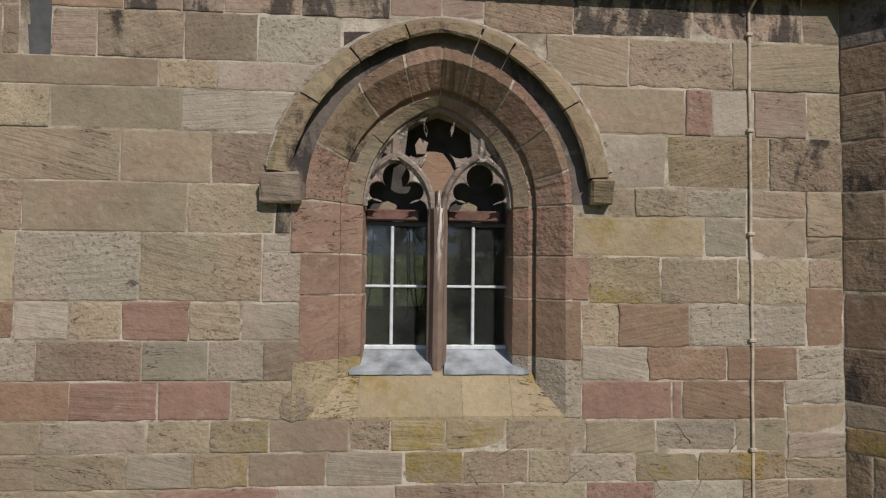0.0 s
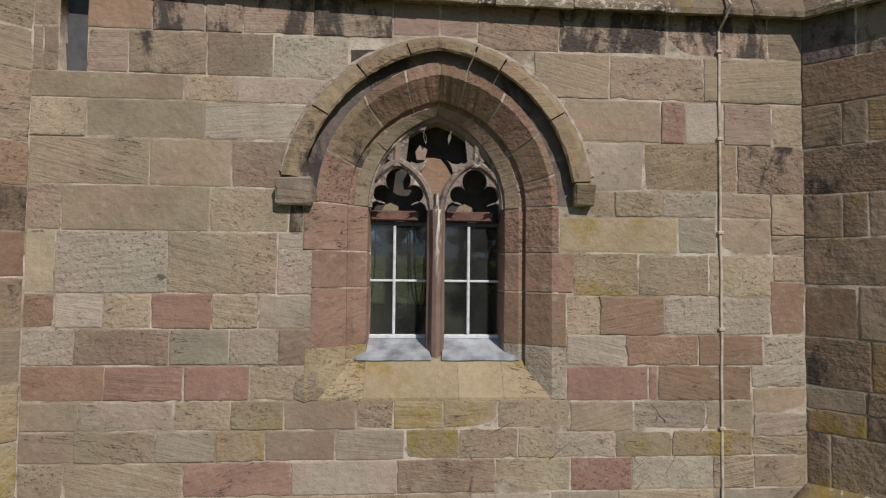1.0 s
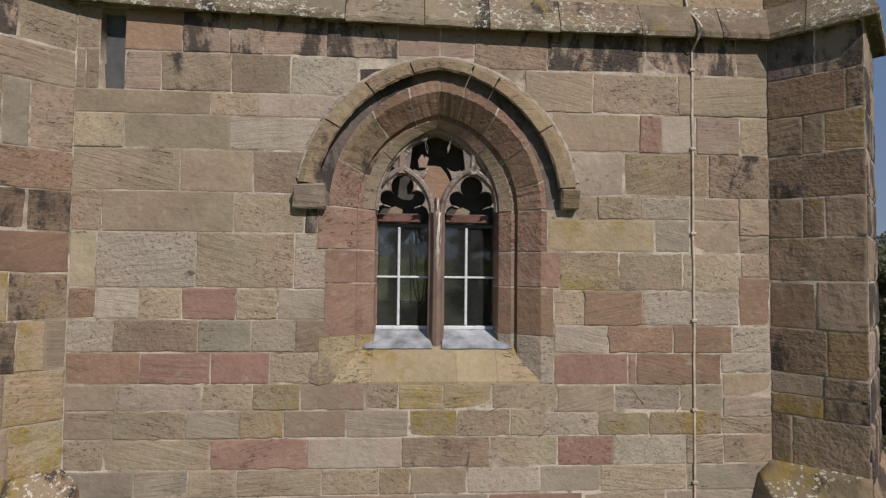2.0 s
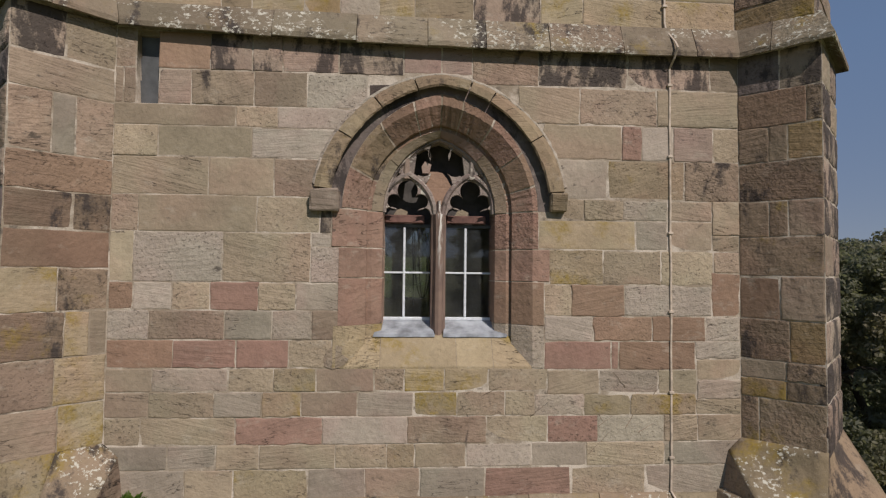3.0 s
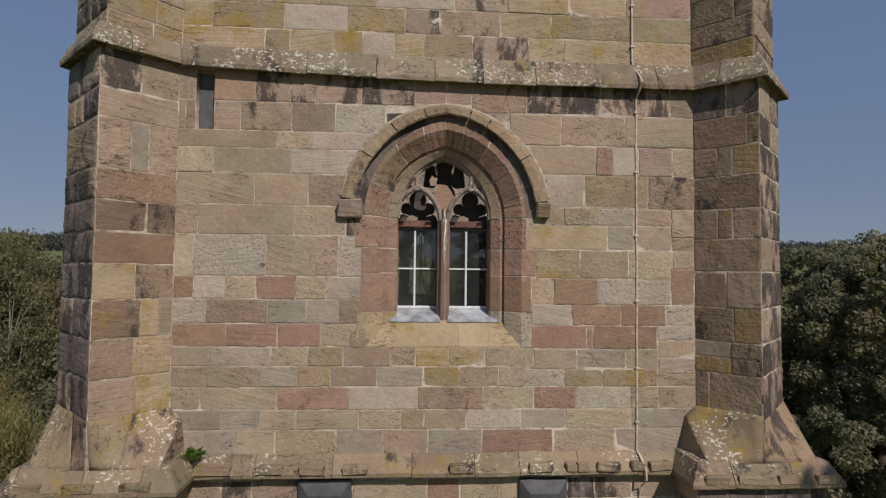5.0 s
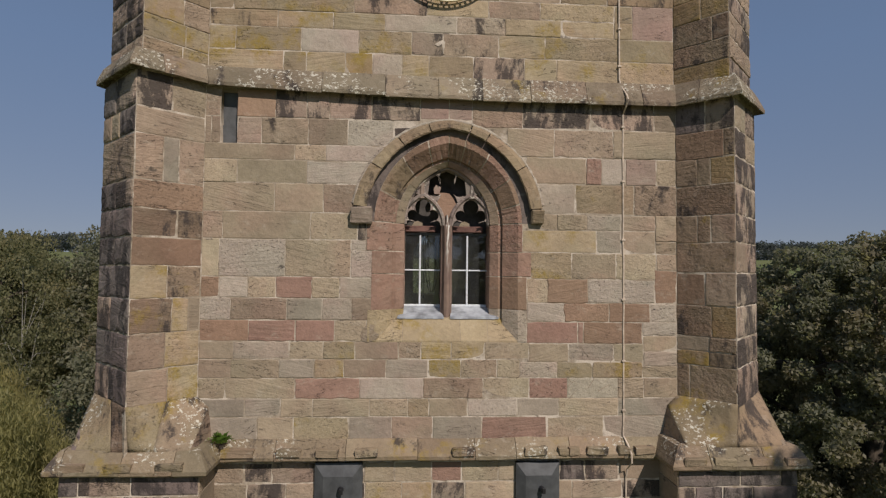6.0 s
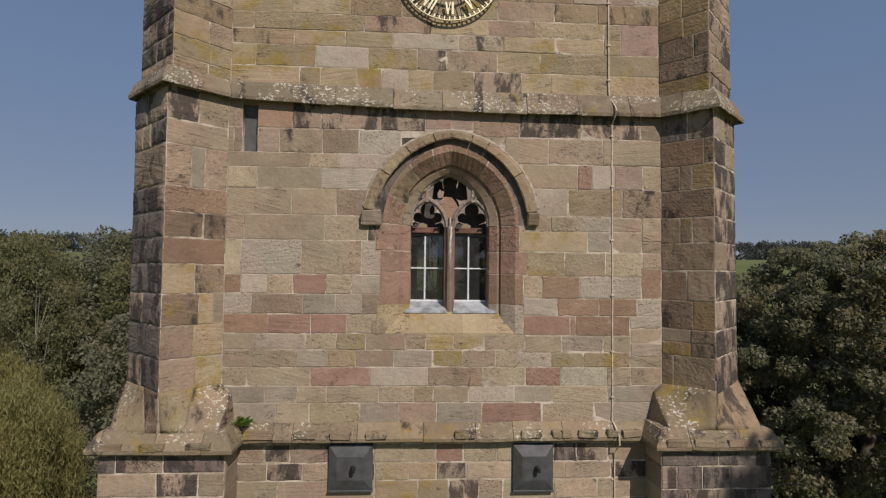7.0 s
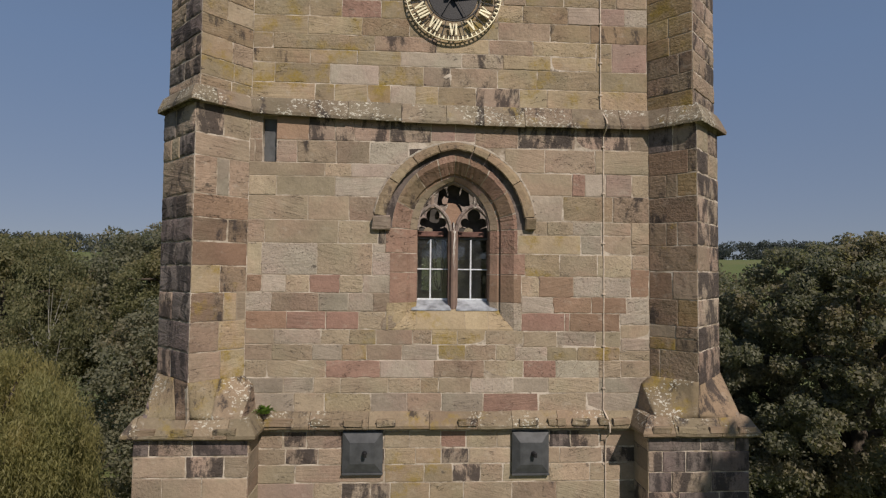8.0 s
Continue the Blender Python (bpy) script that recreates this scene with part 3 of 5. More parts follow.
string_run("set_off_stone", [(BLOCK_W[1] - 0.05, 0.0), (BLOCK_E[0] + 0.05, 0.0)], SETOFF, (0.14, 0.29, 0.445, 0.57, 0.66, 0.78, 0.9), STONE["w"], set_off, 5)
BASESET = [(-0.06, 8.775), (0.02, 8.775), (0.06, 8.795), (0.085, 8.80), (0.10, 8.815), (0.104, 8.855), (0.0, 9.03), (-0.06, 9.05)]
for side, (x0, x1) in ((-1, BLOCK_W), (1, BLOCK_E)):
    run = [(x0, 0.9), (x0, BASE_Y), (x1, BASE_Y), (x1, 0.02)] if side < 0 else [(x0, 0.02), (x0, BASE_Y), (x1, BASE_Y), (x1, 0.9)]
    string_run("set_off_stone", run, BASESET, (0.25, 0.44, 0.62, 0.78), STONE["w"], set_off, 7 + side)


def boss(x, y, z, w):
    """A small worn block standing out of the slope, its top flat."""
    bm = add_box(bmesh.new(), x - w / 2, x + w / 2, y - 0.05, y + 0.10, z - 0.05, z + 0.026, None, 0.006)
    lean = rng.uniform(-0.012, 0.012)
    for v in bm.verts:
        v.co += Vector((rng.gauss(0, 0.005), rng.gauss(0, 0.005), rng.gauss(0, 0.004) + lean * (v.co.x - x) / w))
    return part("boss", bm, STONE["w"], set_off)


for x, w in ((-2.22, 0.36), (-1.68, 0.28), (-1.26, 0.26), (-0.84, 0.26), (0.22, 0.26), (1.02, 0.26), (1.33, 0.11), (1.45, 0.12), (1.72, 0.24), (2.02, 0.14), (2.26, 0.24)):
    boss(x, -0.11, 8.90, w * 0.94)
for x in (-3.70, -3.25, -2.75):
    boss(x, BASE_Y - 0.06, 8.90, 0.27)
for x in (2.62, 2.95, 3.35, 3.72):
    boss(x, BASE_Y - 0.06, 8.90, 0.23)


def facet(parent, pts, kind, side, label=""):
    """One dressed slope stone: its face slightly uneven, its back buried."""
    bm = bmesh.new()
    bm.faces.new([bm.verts.new(p) for p in pts])
    bmesh.ops.triangulate(bm, faces=bm.faces)
    bmesh.ops.subdivide_edges(bm, edges=bm.edges, cuts=4, use_grid_fill=True)
    middle = Vector((side * 3.0, 0.6, 8.9))
    bmesh.ops.recalc_face_normals(bm, faces=bm.faces)
    for f in bm.faces:
        if f.normal.dot(f.calc_center_median() - middle) < 0:
            f.normal_flip()
    for v in bm.verts:
        if not v.is_boundary:
            v.co += Vector((rng.gauss(0, 0.003), rng.gauss(0, 0.003), rng.gauss(0, 0.004)))
    bmesh.ops.solidify(bm, geom=bm.faces, thickness=0.05)
    return part("broach", bm, STONE[kind], parent, label)


def ruled(parent, low, high, kind, side, label=""):
    """A twisted slope stone between a lower and an upper edge."""
    n, m = 10, 8

    def along(line, f):
        k = f * (len(line) - 1)
        i = min(int(k), len(line) - 2)
        return Vector(line[i]).lerp(Vector(line[i + 1]), k - i)
    bm = bmesh.new()
    grid = [[bm.verts.new(along(low, i / n).lerp(along(high, i / n), j / m)) for j in range(m + 1)] for i in range(n + 1)]
    for i in range(n):
        for j in range(m):
            bm.faces.new((grid[i][j], grid[i + 1][j], grid[i + 1][j + 1], grid[i][j + 1])).smooth = True
    for f in bm.faces:
        f.normal_update()
        if f.normal.y > 0:
            f.normal_flip()
    for i in range(1, n):
        for j in range(1, m):
            grid[i][j].co += Vector((0, rng.gauss(0, 0.0025), rng.gauss(0, 0.0025)))
    bmesh.ops.solidify(bm, geom=bm.faces, thickness=0.05)
    return part("broach", bm, STONE[kind], parent, label)


def broach(parent, side, inner, nose, out, x0, x1):
    """The slopes by which the square base becomes the diagonal buttress."""
    y0, zb, zt = BASE_Y + 0.0, 9.02, 9.44
    outer, inn = (x0, x1) if side < 0 else (x1, x0)
    apex = (side * 2.575, 0.0, 9.36)
    foot = (inn + side * 0.03, 0.0, 8.94)
    corner = (inn + side * 0.10, y0, zb)
    front_foot = (nose[0] - side * 0.03, y0 - 0.012, zb)
    outer_foot = (outer - side * 0.10, y0, zb)
    back_foot = (outer - side * 0.02, 0.85, zb)
    crown = (nose[0], nose[1] - 0.006, zt + 0.03)
    crown_in = (inner[0] - side * 0.004, -0.014, zt + 0.03)
    crown_out = (out[0] + side * 0.01, out[1] - 0.006, zt + 0.04)

    def between(a, b, f):
        return tuple(p + (q - p) * f for p, q in zip(a, b))
    facet(parent, (foot, corner, apex), "t", side)
    cut = between(corner, front_foot, 0.6)
    cut_top = between(crown_in, crown, 0.45)
    if side < 0:
        ruled(parent, (corner, cut), (apex, crown_in, cut_top), "l", side, "sloping stone crusted with white lichen")
        ruled(parent, (cut, front_foot), (cut_top, crown), "z", side)
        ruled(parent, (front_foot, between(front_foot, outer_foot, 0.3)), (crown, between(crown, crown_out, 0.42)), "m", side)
        ruled(parent, (between(front_foot, outer_foot, 0.3), outer_foot), (between(crown, crown_out, 0.42), crown_out), "z", side, "sloping stone yellow with lichen")
    else:
        ruled(parent, (corner, front_foot), (apex, crown_in, crown), "z", side, "sloping brown stone with a few white spots")
        ruled(parent, (front_foot, outer_foot), (crown, crown_out), "h", side)
    facet(parent, (outer_foot, back_foot, crown_out), "s" if side < 0 else "t", side)


broach(buttress_w, -1, INNER_L, NOSE_L, OUT_L, *BLOCK_W)
broach(buttress_e, 1, INNER_R, NOSE_R, OUT_R, *BLOCK_E)

# ---- the front wall's blocks ----
FRONT = Face((-2.70, 0.0), (2.70, 0.0))
O = -2.70


def front(v0, v1, ends, kinds):
    course(FRONT, v0, v1, ends, kinds, wall_front, O)


# west of the window, from the string course down
front(12.576, 12.92, (-2.70, -2.53), "n")
front(12.576, 12.89, (-2.352, -1.93, -1.58, -1.33, -0.85), "oddd")
front(12.576, 12.85, (-0.85, -0.30), "d")
front(12.275, 12.576, (-2.70, -2.63, -2.53), "nn")
front(12.275, 12.576, (-2.352, -2.08, -1.56, -1.12, -0.60), "dtnp")
front(12.275, 12.50, (-0.60, -0.35), "d")
front(12.095, 12.275, (-2.70, -1.71, -1.36, -0.70), "bbp")
front(11.832, 12.095, (-2.70, -2.34, -1.57, -0.86), "bbp")
front(11.511, 11.832, (-2.70, -1.92, -1.38, -1.0), "bbn")
front(11.205, 11.511, (-2.70, -2.48, -1.52, -0.99, -0.89), "nbbd")
front(10.786, 11.205, (-2.70, -2.51, -1.79, -1.06), "bpb")
front(11.09, 11.205, (-1.06, -0.89), "p")
front(10.786, 11.09, (-1.06, -0.82), "p")
front(10.552, 10.786, (-2.70, -2.50, -2.19, -1.88, -1.49, -1.18, -0.81), "opbrbg")
front(10.307, 10.552, (-2.70, -2.37, -1.76, -1.37, -1.04, -0.81), "pnggn")
front(10.071, 10.307, (-2.70, -2.17, -1.66, -1.23, -0.88), "orrb")
front(9.875, 10.071, (-2.70, -2.33, -1.72, -1.35, -1.0, -0.52, -0.26, 0.08, 0.46, 0.97), "ngbynteeb")
front(9.668, 9.875, (-2.70, -2.35, -1.83, -1.44, -1.12, -0.65, -0.18, 0.19, 0.60, 0.86), "nbgyngybb")
front(9.44, 9.668, (-2.70, -2.41, -1.65, -0.94, -0.23, 0.44, 0.97), "bbrptb")
front(9.24, 9.44, (-2.70, -2.19, -1.80, -1.45, -0.83, -0.40, -0.17, 0.27, 0.83), "ggbbbybp")
front(8.96, 9.24, (-2.70, -2.05, -1.66, -1.05, -0.58, -0.12, 0.43), "gbygng")
# east of the window
front(12.525, 12.84, (0.30, 0.88, 1.68, 2.44, 2.70), "tddn")
front(12.195, 12.525, (0.70, 1.25, 1.95, 2.70), "bnb")
front(11.887, 12.195, (0.92, 1.63, 1.81, 2.10, 2.46, 2.70), "brpkb")
front(11.536, 11.887, (1.04, 1.50, 2.20, 2.70), "gyt")
front(11.354, 11.536, (1.09, 1.29, 1.64, 2.04, 2.45), "bbgn")
front(11.238, 11.536, (2.45, 2.70), "b")
front(11.093, 11.354, (0.885, 1.75, 2.04, 2.45), "ygn")
front(11.093, 11.238, (2.45, 2.70), "b")
front(10.79, 11.093, (0.985, 1.46, 1.98, 2.46), "ybb")
front(10.90, 11.093, (2.46, 2.70), "n")
front(10.516, 10.79, (0.94, 1.18, 1.65, 2.44), "bop")
front(10.516, 10.90, (2.44, 2.70), "o")
front(10.301, 10.516, (0.94, 1.37, 1.90, 2.38, 2.70), "poop")
front(10.056, 10.301, (0.94, 1.53, 1.60, 2.29), "rro")
front(10.148, 10.301, (2.29, 2.70), "p")
front(9.966, 10.148, (2.30, 2.70), "b")
front(9.848, 10.056, (0.97, 1.42, 1.95, 2.30), "bgb")
front(9.80, 9.966, (2.30, 2.70), "g")
front(9.668, 9.848, (0.86, 1.29, 1.70, 2.29), "gyy")
front(9.668, 9.80, (2.29, 2.70), "b")
front(9.44, 9.668, (0.97, 1.41, 2.00, 2.30, 2.70), "rgtb")
front(9.24, 9.44, (0.83, 1.31, 2.00, 2.70), "gbg")
front(8.96, 9.24, (0.43, 1.17, 1.83, 2.70), "rbg")
front(12.60, 12.84, (-0.30, 0.03, 0.30), "kk")

# dried stems of a climber, still stuck to the wall low down
scar_rng = random.Random(71)
for i in range(12):
    x, z = scar_rng.uniform(0.9, 2.62), scar_rng.uniform(9.08, 9.95)
    if i >= 9:
        x, z = scar_rng.uniform(0.1, 0.9), scar_rng.uniform(9.5, 9.9)
    lean, size = scar_rng.choice((-1, 1)) * scar_rng.uniform(0.5, 1.1), scar_rng.uniform(0.14, 0.34)
    run = [(Vector((x + math.sin(lean) * size * k / 6 + scar_rng.gauss(0, 0.006), -0.0065, z + math.cos(lean) * size * k / 6)), 0.0027 * (1.15 - k / 7)) for k in range(7)]
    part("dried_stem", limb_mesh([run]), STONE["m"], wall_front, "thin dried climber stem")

# ---- upper stage, blocks ----
UPPER = Face((-2.70, 0.04), (2.70, 0.04))


def upper(v0, v1, ends, kinds):
    course(UPPER, v0, v1, ends, kinds.replace("b", "y").replace("n", "h").replace("d", "x"), wall_upper, O, gap=0.0022)


upper(13.07, 13.361, (-2.70, -1.87, -1.61, -1.17, -0.86, -0.52, -0.21, 0.31, 0.91, 1.29, 2.02, 2.70), "yybqgyydyby")
upper(13.361, 13.629, (-2.70, -2.40, -1.67, -1.02, -0.41, -0.05, 0.60, 1.15, 2.02, 2.70), "bypbdtyyb")
upper(13.629, 13.828, (-2.70, -1.94, -1.31, -0.72, 0.11, 0.68, 1.34, 1.98, 2.20), "nyygdyyn")
upper(13.828, 14.035, (-2.70, -2.43, -1.08, -0.24, 0.48, 1.09, 1.98, 2.20), "bytbtyb")
upper(13.629, 14.035, (2.20, 2.70), "k")
upper(14.035, 14.284, (-2.70, -1.98, -1.25, -0.61, 0.0, 0.61, 1.33, 1.90, 2.70), "bynbbtnn")
upper(14.284, 14.53, (-2.70, -1.96, -1.53, -1.00, -0.65, 0.0, 0.59, 0.95, 1.58, 2.02, 2.38, 2.70), "ybrbbbbngkp")
coursed(UPPER, (14.53, 14.78, 15.0, 15.25, 15.5, Z_TOP), (0.3, 0.85), "byyyyyghhby", wall_upper, 21)
part("mortar_patch", prism([(-0.10, 13.47), (-0.06, 13.50), (-0.05, 13.38), (-0.035, 13.38), (-0.025, 13.52), (-0.05, 13.55), (-0.09, 13.53), (-0.15, 13.49)], 0.028, 0.05), MORTAR, wall_upper)

# ---- lower stage, blocks ----
LOWER = Face((-2.52, -0.01), (2.52, -0.01))


def lower(v0, v1, ends, kinds):
    course(LOWER, v0, v1, ends, kinds, wall_lower, -2.52, gap=0.0052)


lower(8.527, 8.75, (-2.50, -2.18, -1.87, -1.40, -0.87, -0.54, -0.13, 0.21, 0.62, 1.32, 1.61, 2.0, 2.50), "ndddbbrbbsdn")
lower(8.319, 8.527, (-2.50, -2.14, -1.72, -1.30, -0.86, -0.46, -0.12, 0.25, 0.82, 1.46, 2.04, 2.50), "ndndyydbbnd")
lower(8.081, 8.319, (-2.50, -2.02, -0.86, -0.34, 0.03, 0.40, 0.70, 1.32, 1.87, 2.50), "bnyydbbbb")
lower(7.82, 8.081, (-2.50, -1.77, -1.41, -1.04, -0.78, -0.27, 0.18, 0.82, 1.42, 2.27, 2.50), "kbddyybtbn")
coursed(LOWER, (0.0, 0.4, 0.8, 1.2, 1.6, 2.0, 2.4, 2.8, 3.2, 3.6, 4.0, 4.4, 4.8, 5.2, 5.6, 6.0, 6.4, 6.75, 7.1, 7.35, 7.6, 7.82), (0.4, 1.0), "bnbnbbn", wall_lower, 33)

# ---- buttress blocks: rows of heights, ends as shares of the face, stones ----
def rows(face, parent, *lines, bulge=0.0, gap=0.003):
    for v0, v1, ends, kinds in lines:
        course(face, v0, v1, [e * face.length for e in (0.0, *ends, 1.0)], kinds, parent, 0.0, bulge, gap)


W_IN, W_OUT = Face(NOSE_L, INNER_L), Face(OUT_L, NOSE_L)
E_IN, E_OUT = Face(INNER_R, NOSE_R), Face(NOSE_R, OUT_R)
rows(W_IN, buttress_w,
     (12.54, 12.92, (0.5,), "db"), (12.26, 12.54, (), "n"), (11.78, 12.26, (0.40, 0.62), "tgn"),
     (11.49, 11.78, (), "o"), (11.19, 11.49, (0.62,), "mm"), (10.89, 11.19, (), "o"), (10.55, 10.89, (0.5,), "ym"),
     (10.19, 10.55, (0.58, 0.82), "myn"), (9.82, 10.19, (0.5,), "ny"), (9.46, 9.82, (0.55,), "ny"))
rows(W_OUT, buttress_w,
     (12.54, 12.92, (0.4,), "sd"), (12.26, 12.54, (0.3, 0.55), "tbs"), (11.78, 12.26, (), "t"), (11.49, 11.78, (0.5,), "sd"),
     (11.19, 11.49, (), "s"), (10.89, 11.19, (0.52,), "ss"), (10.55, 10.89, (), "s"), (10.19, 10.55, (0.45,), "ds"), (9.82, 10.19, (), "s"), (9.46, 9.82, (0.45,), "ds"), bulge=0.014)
# the darker browns put part of this face's dimness into the stone
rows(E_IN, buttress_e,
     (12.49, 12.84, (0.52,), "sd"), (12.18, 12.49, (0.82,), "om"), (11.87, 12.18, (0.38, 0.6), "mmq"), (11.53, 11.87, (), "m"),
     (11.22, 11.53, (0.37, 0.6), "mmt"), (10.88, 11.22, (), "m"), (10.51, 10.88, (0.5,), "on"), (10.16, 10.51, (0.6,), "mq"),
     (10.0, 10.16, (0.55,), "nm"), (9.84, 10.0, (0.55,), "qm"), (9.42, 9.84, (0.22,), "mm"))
rows(E_OUT, buttress_e,
     (12.49, 12.84, (0.5,), "bd"), (12.18, 12.49, (0.5,), "db"), (11.87, 12.18, (), "d"), (11.53, 11.87, (0.5,), "dd"),
     (11.22, 11.53, (0.5,), "dd"), (10.88, 11.22, (0.55,), "nd"), (10.51, 10.88, (), "d"), (10.16, 10.51, (), "d"), (9.84, 10.16, (), "d"), (9.42, 9.84, (), "d"), bulge=0.012)
UP_ROWS = (13.07, 13.28, 13.52, 13.8, 14.05, 14.32, 14.6, 14.9, 15.2, 15.5, Z_TOP)


def pulled(p, side, by=0.035):
    return (p[0] - side * by, p[1] + by * 0.6)


coursed(Face(pulled(NOSE_L, -1), (-2.70, 0.04)), UP_ROWS, (0.3, 0.7), "yhyyhb", buttress_w, 45)
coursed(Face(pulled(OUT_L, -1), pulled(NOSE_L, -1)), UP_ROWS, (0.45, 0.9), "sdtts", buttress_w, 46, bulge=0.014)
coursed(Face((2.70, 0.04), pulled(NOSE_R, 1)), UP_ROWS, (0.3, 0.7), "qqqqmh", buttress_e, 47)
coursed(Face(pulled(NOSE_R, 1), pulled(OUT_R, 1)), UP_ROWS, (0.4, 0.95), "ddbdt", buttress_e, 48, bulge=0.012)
BW, BE = Face((BLOCK_W[0], BASE_Y), (BLOCK_W[1], BASE_Y)), Face((BLOCK_E[0], BASE_Y), (BLOCK_E[1], BASE_Y))
rows(BW, buttress_w, (8.58, 8.775, (0.14, 0.51), "sds"), (8.32, 8.58, (0.46, 0.79), "ndn"), (8.05, 8.32, (0.26, 0.6), "nnb"), gap=0.006)
# more smoked stones than soot alone: part of the tree's shadow is coloured in
rows(BE, buttress_e, (8.60, 8.77, (0.52, 0.86), "sss"), (8.34, 8.60, (0.14, 0.37, 0.62), "dsss"), (8.09, 8.34, (0.23, 0.62), "sds"), (7.85, 8.09, (0.3, 0.7), "dss"), gap=0.006)
BASE_ROWS = (0.0, 0.45, 0.9, 1.35, 1.8, 2.25, 2.7, 3.15, 3.6, 4.05, 4.5, 4.95, 5.4, 5.9, 6.4, 6.7, 7.05, 7.36, 7.6, 7.85)
coursed(BW, (*BASE_ROWS, 8.05), (0.4, 0.8), "nbknnb", buttress_w, 51)
coursed(BE, BASE_ROWS, (0.35, 0.7), "ndbdn", buttress_e, 53)
SIDE_ROWS = (*BASE_ROWS, 8.09, 8.34, 8.6, 8.775)
coursed(Face((BLOCK_W[1], BASE_Y), (BLOCK_W[1], 0.0)), SIDE_ROWS, (0.3, 0.5), "nbn", buttress_w, 52)
coursed(Face((BLOCK_E[0], 0.0), (BLOCK_E[0], BASE_Y)), SIDE_ROWS, (0.3, 0.5), "nbd", buttress_e, 54)
# a smear of repair mortar at the foot of the window's jamb
part("mortar_patch", prism([(-0.93, 10.09), (-0.86, 10.06), (-0.76, 10.10), (-0.73, 10.15), (-0.79, 10.19), (-0.78, 10.25), (-0.85, 10.27), (-0.915, 10.22), (-0.94, 10.15)], -0.011, 0.01), STONE["t"], wall_front)

# ---- the traceried window ----
window = thing("window_1", "pointed two-light stone window with cusped tracery and leaded sill", "window", "", "structure")
SILL_Z = 10.33
# across the jamb: half width, rise of its arch, depth into the wall
PROFILE = [(0.84, 1.009, -0.012), (0.80, 0.914, -0.008), (0.64, 0.77, 0.115), (0.64, 0.765, 0.155), (0.595, 0.73, 0.155), (0.505, 0.685, 0.215), (0.492, 0.665, 0.47), (0.84, 1.0, 0.47)]


def jamb_stone(side, z0, z1, flat, kind):
    """A jamb block: its flat outer strip, the wide splay, the step and the inner chamfer."""
    rings = []
    for z in (z0 + 0.0035, z0 + 0.009, z1 - 0.009, z1 - 0.0035):
        inset = 0.004 if z in (z0 + 0.0035, z1 - 0.0035) else 0.0
        ring = []
        for i, (w, _, y) in enumerate(PROFILE):
            ww = (flat - 0.003 if i in (0, 7) else w)
            ring.append((WCX + side * (ww + (0 if i in (0, 7) else inset)) + rng.gauss(0, 0.0008), y + (0.001 if i < 2 else 0) + inset * 0.7 + rng.gauss(0, 0.0008), z))
        rings.append(ring)
    return part("jamb_stone", loft(rings), STONE[kind], window)


for side, rows in ((-1, ((10.42, 10.83, 0.865, "j"), (10.83, 11.09, 0.865, "j"), (11.09, 11.418, 0.925, "j"))),
                   (1, ((10.43, 10.81, 0.90, "o"), (10.81, 11.09, 0.95, "j"), (11.09, 11.418, 0.85, "j")))):
    for z0, z1, flat, kind in rows:
        jamb_stone(side, z0, z1, flat, kind)


def jamb_foot(side, flat, kind):
    """The lowest jamb block, which runs down beside the sloping sill."""
    rings = []
    for z in (10.075, 10.426):
        rings.append([(WCX + side * (flat if i in (0, 7) else w), y, z) for i, (w, _, y) in enumerate(PROFILE)])
    return part("jamb_stone", loft(rings), STONE[kind], window)


jamb_foot(-1, 0.90, "e")
jamb_foot(1, 0.90, "g")


def arch_stone(name, s0, s1, profile, z0, kind, gap=0.0012, steps=6, worn=0.0009):
    rings = []
    for i in range(steps + 1):
        s = s0 + gap + (s1 - s0 - 2 * gap) * i / steps
        ring = []
        for w, h, y in profile:
            x, z = pointed(WCX, z0, w, h, s)
            ring.append((x + rng.gauss(0, worn), y + rng.gauss(0, worn), z + rng.gauss(0, worn)))
        rings.append(ring)
    return part(name, loft(rings), STONE[kind], window)


cuts = (0.0, 0.13, 0.29, 0.41, 0.5, 0.57, 0.68, 0.81, 0.92, 1.0)
OUTER_ORDER = PROFILE[:4] + [(0.60, 0.735, 0.155), (0.60, 0.735, 0.47), (0.84, 1.0, 0.47)]
for s0, s1, kind in zip(cuts, cuts[1:], "jhojoojoj"):
    arch_stone("voussoir", s0, s1, OUTER_ORDER, SPRING, kind, 0.0034, 8, 0.0018)
INNER_ORDER = [(0.598, 0.733, 0.150), (0.505, 0.685, 0.205), (0.492, 0.665, 0.34), (0.598, 0.733, 0.34)]
for s0, s1, kind in zip((0.0, 0.24, 0.5, 0.72), (0.24, 0.5, 0.72, 1.0), "bbkb"):
    arch_stone("inner_order", s0, s1, INNER_ORDER, SPRING, kind, 0.002, 8)
HOOD = [(1.095, 1.176, 0.01), (1.088, 1.168, -0.04), (1.04, 1.13, -0.078), (0.945, 1.075, -0.088), (0.934, 1.06, -0.076), (0.97, 1.09, -0.05), (0.97, 1.09, 0.01)]
cuts = (0.05, 0.20, 0.32, 0.43, 0.575, 0.64, 0.80, 0.95)
for s0, s1, kind in zip(cuts, cuts[1:], "hhhhhhh"):
    arch_stone("hood_mould", s0, s1, HOOD, SPRING, kind, 0.0018, 9, 0.0022)
FILLET = [(1.125, 1.20, 0.01), (1.12, 1.196, -0.008), (1.098, 1.178, -0.03), (1.08, 1.16, -0.03), (1.08, 1.16, 0.01)]
arch_stone("hood_fillet", 0.06, 0.94, FILLET, SPRING, "p", 0.0, 60, 0.004)
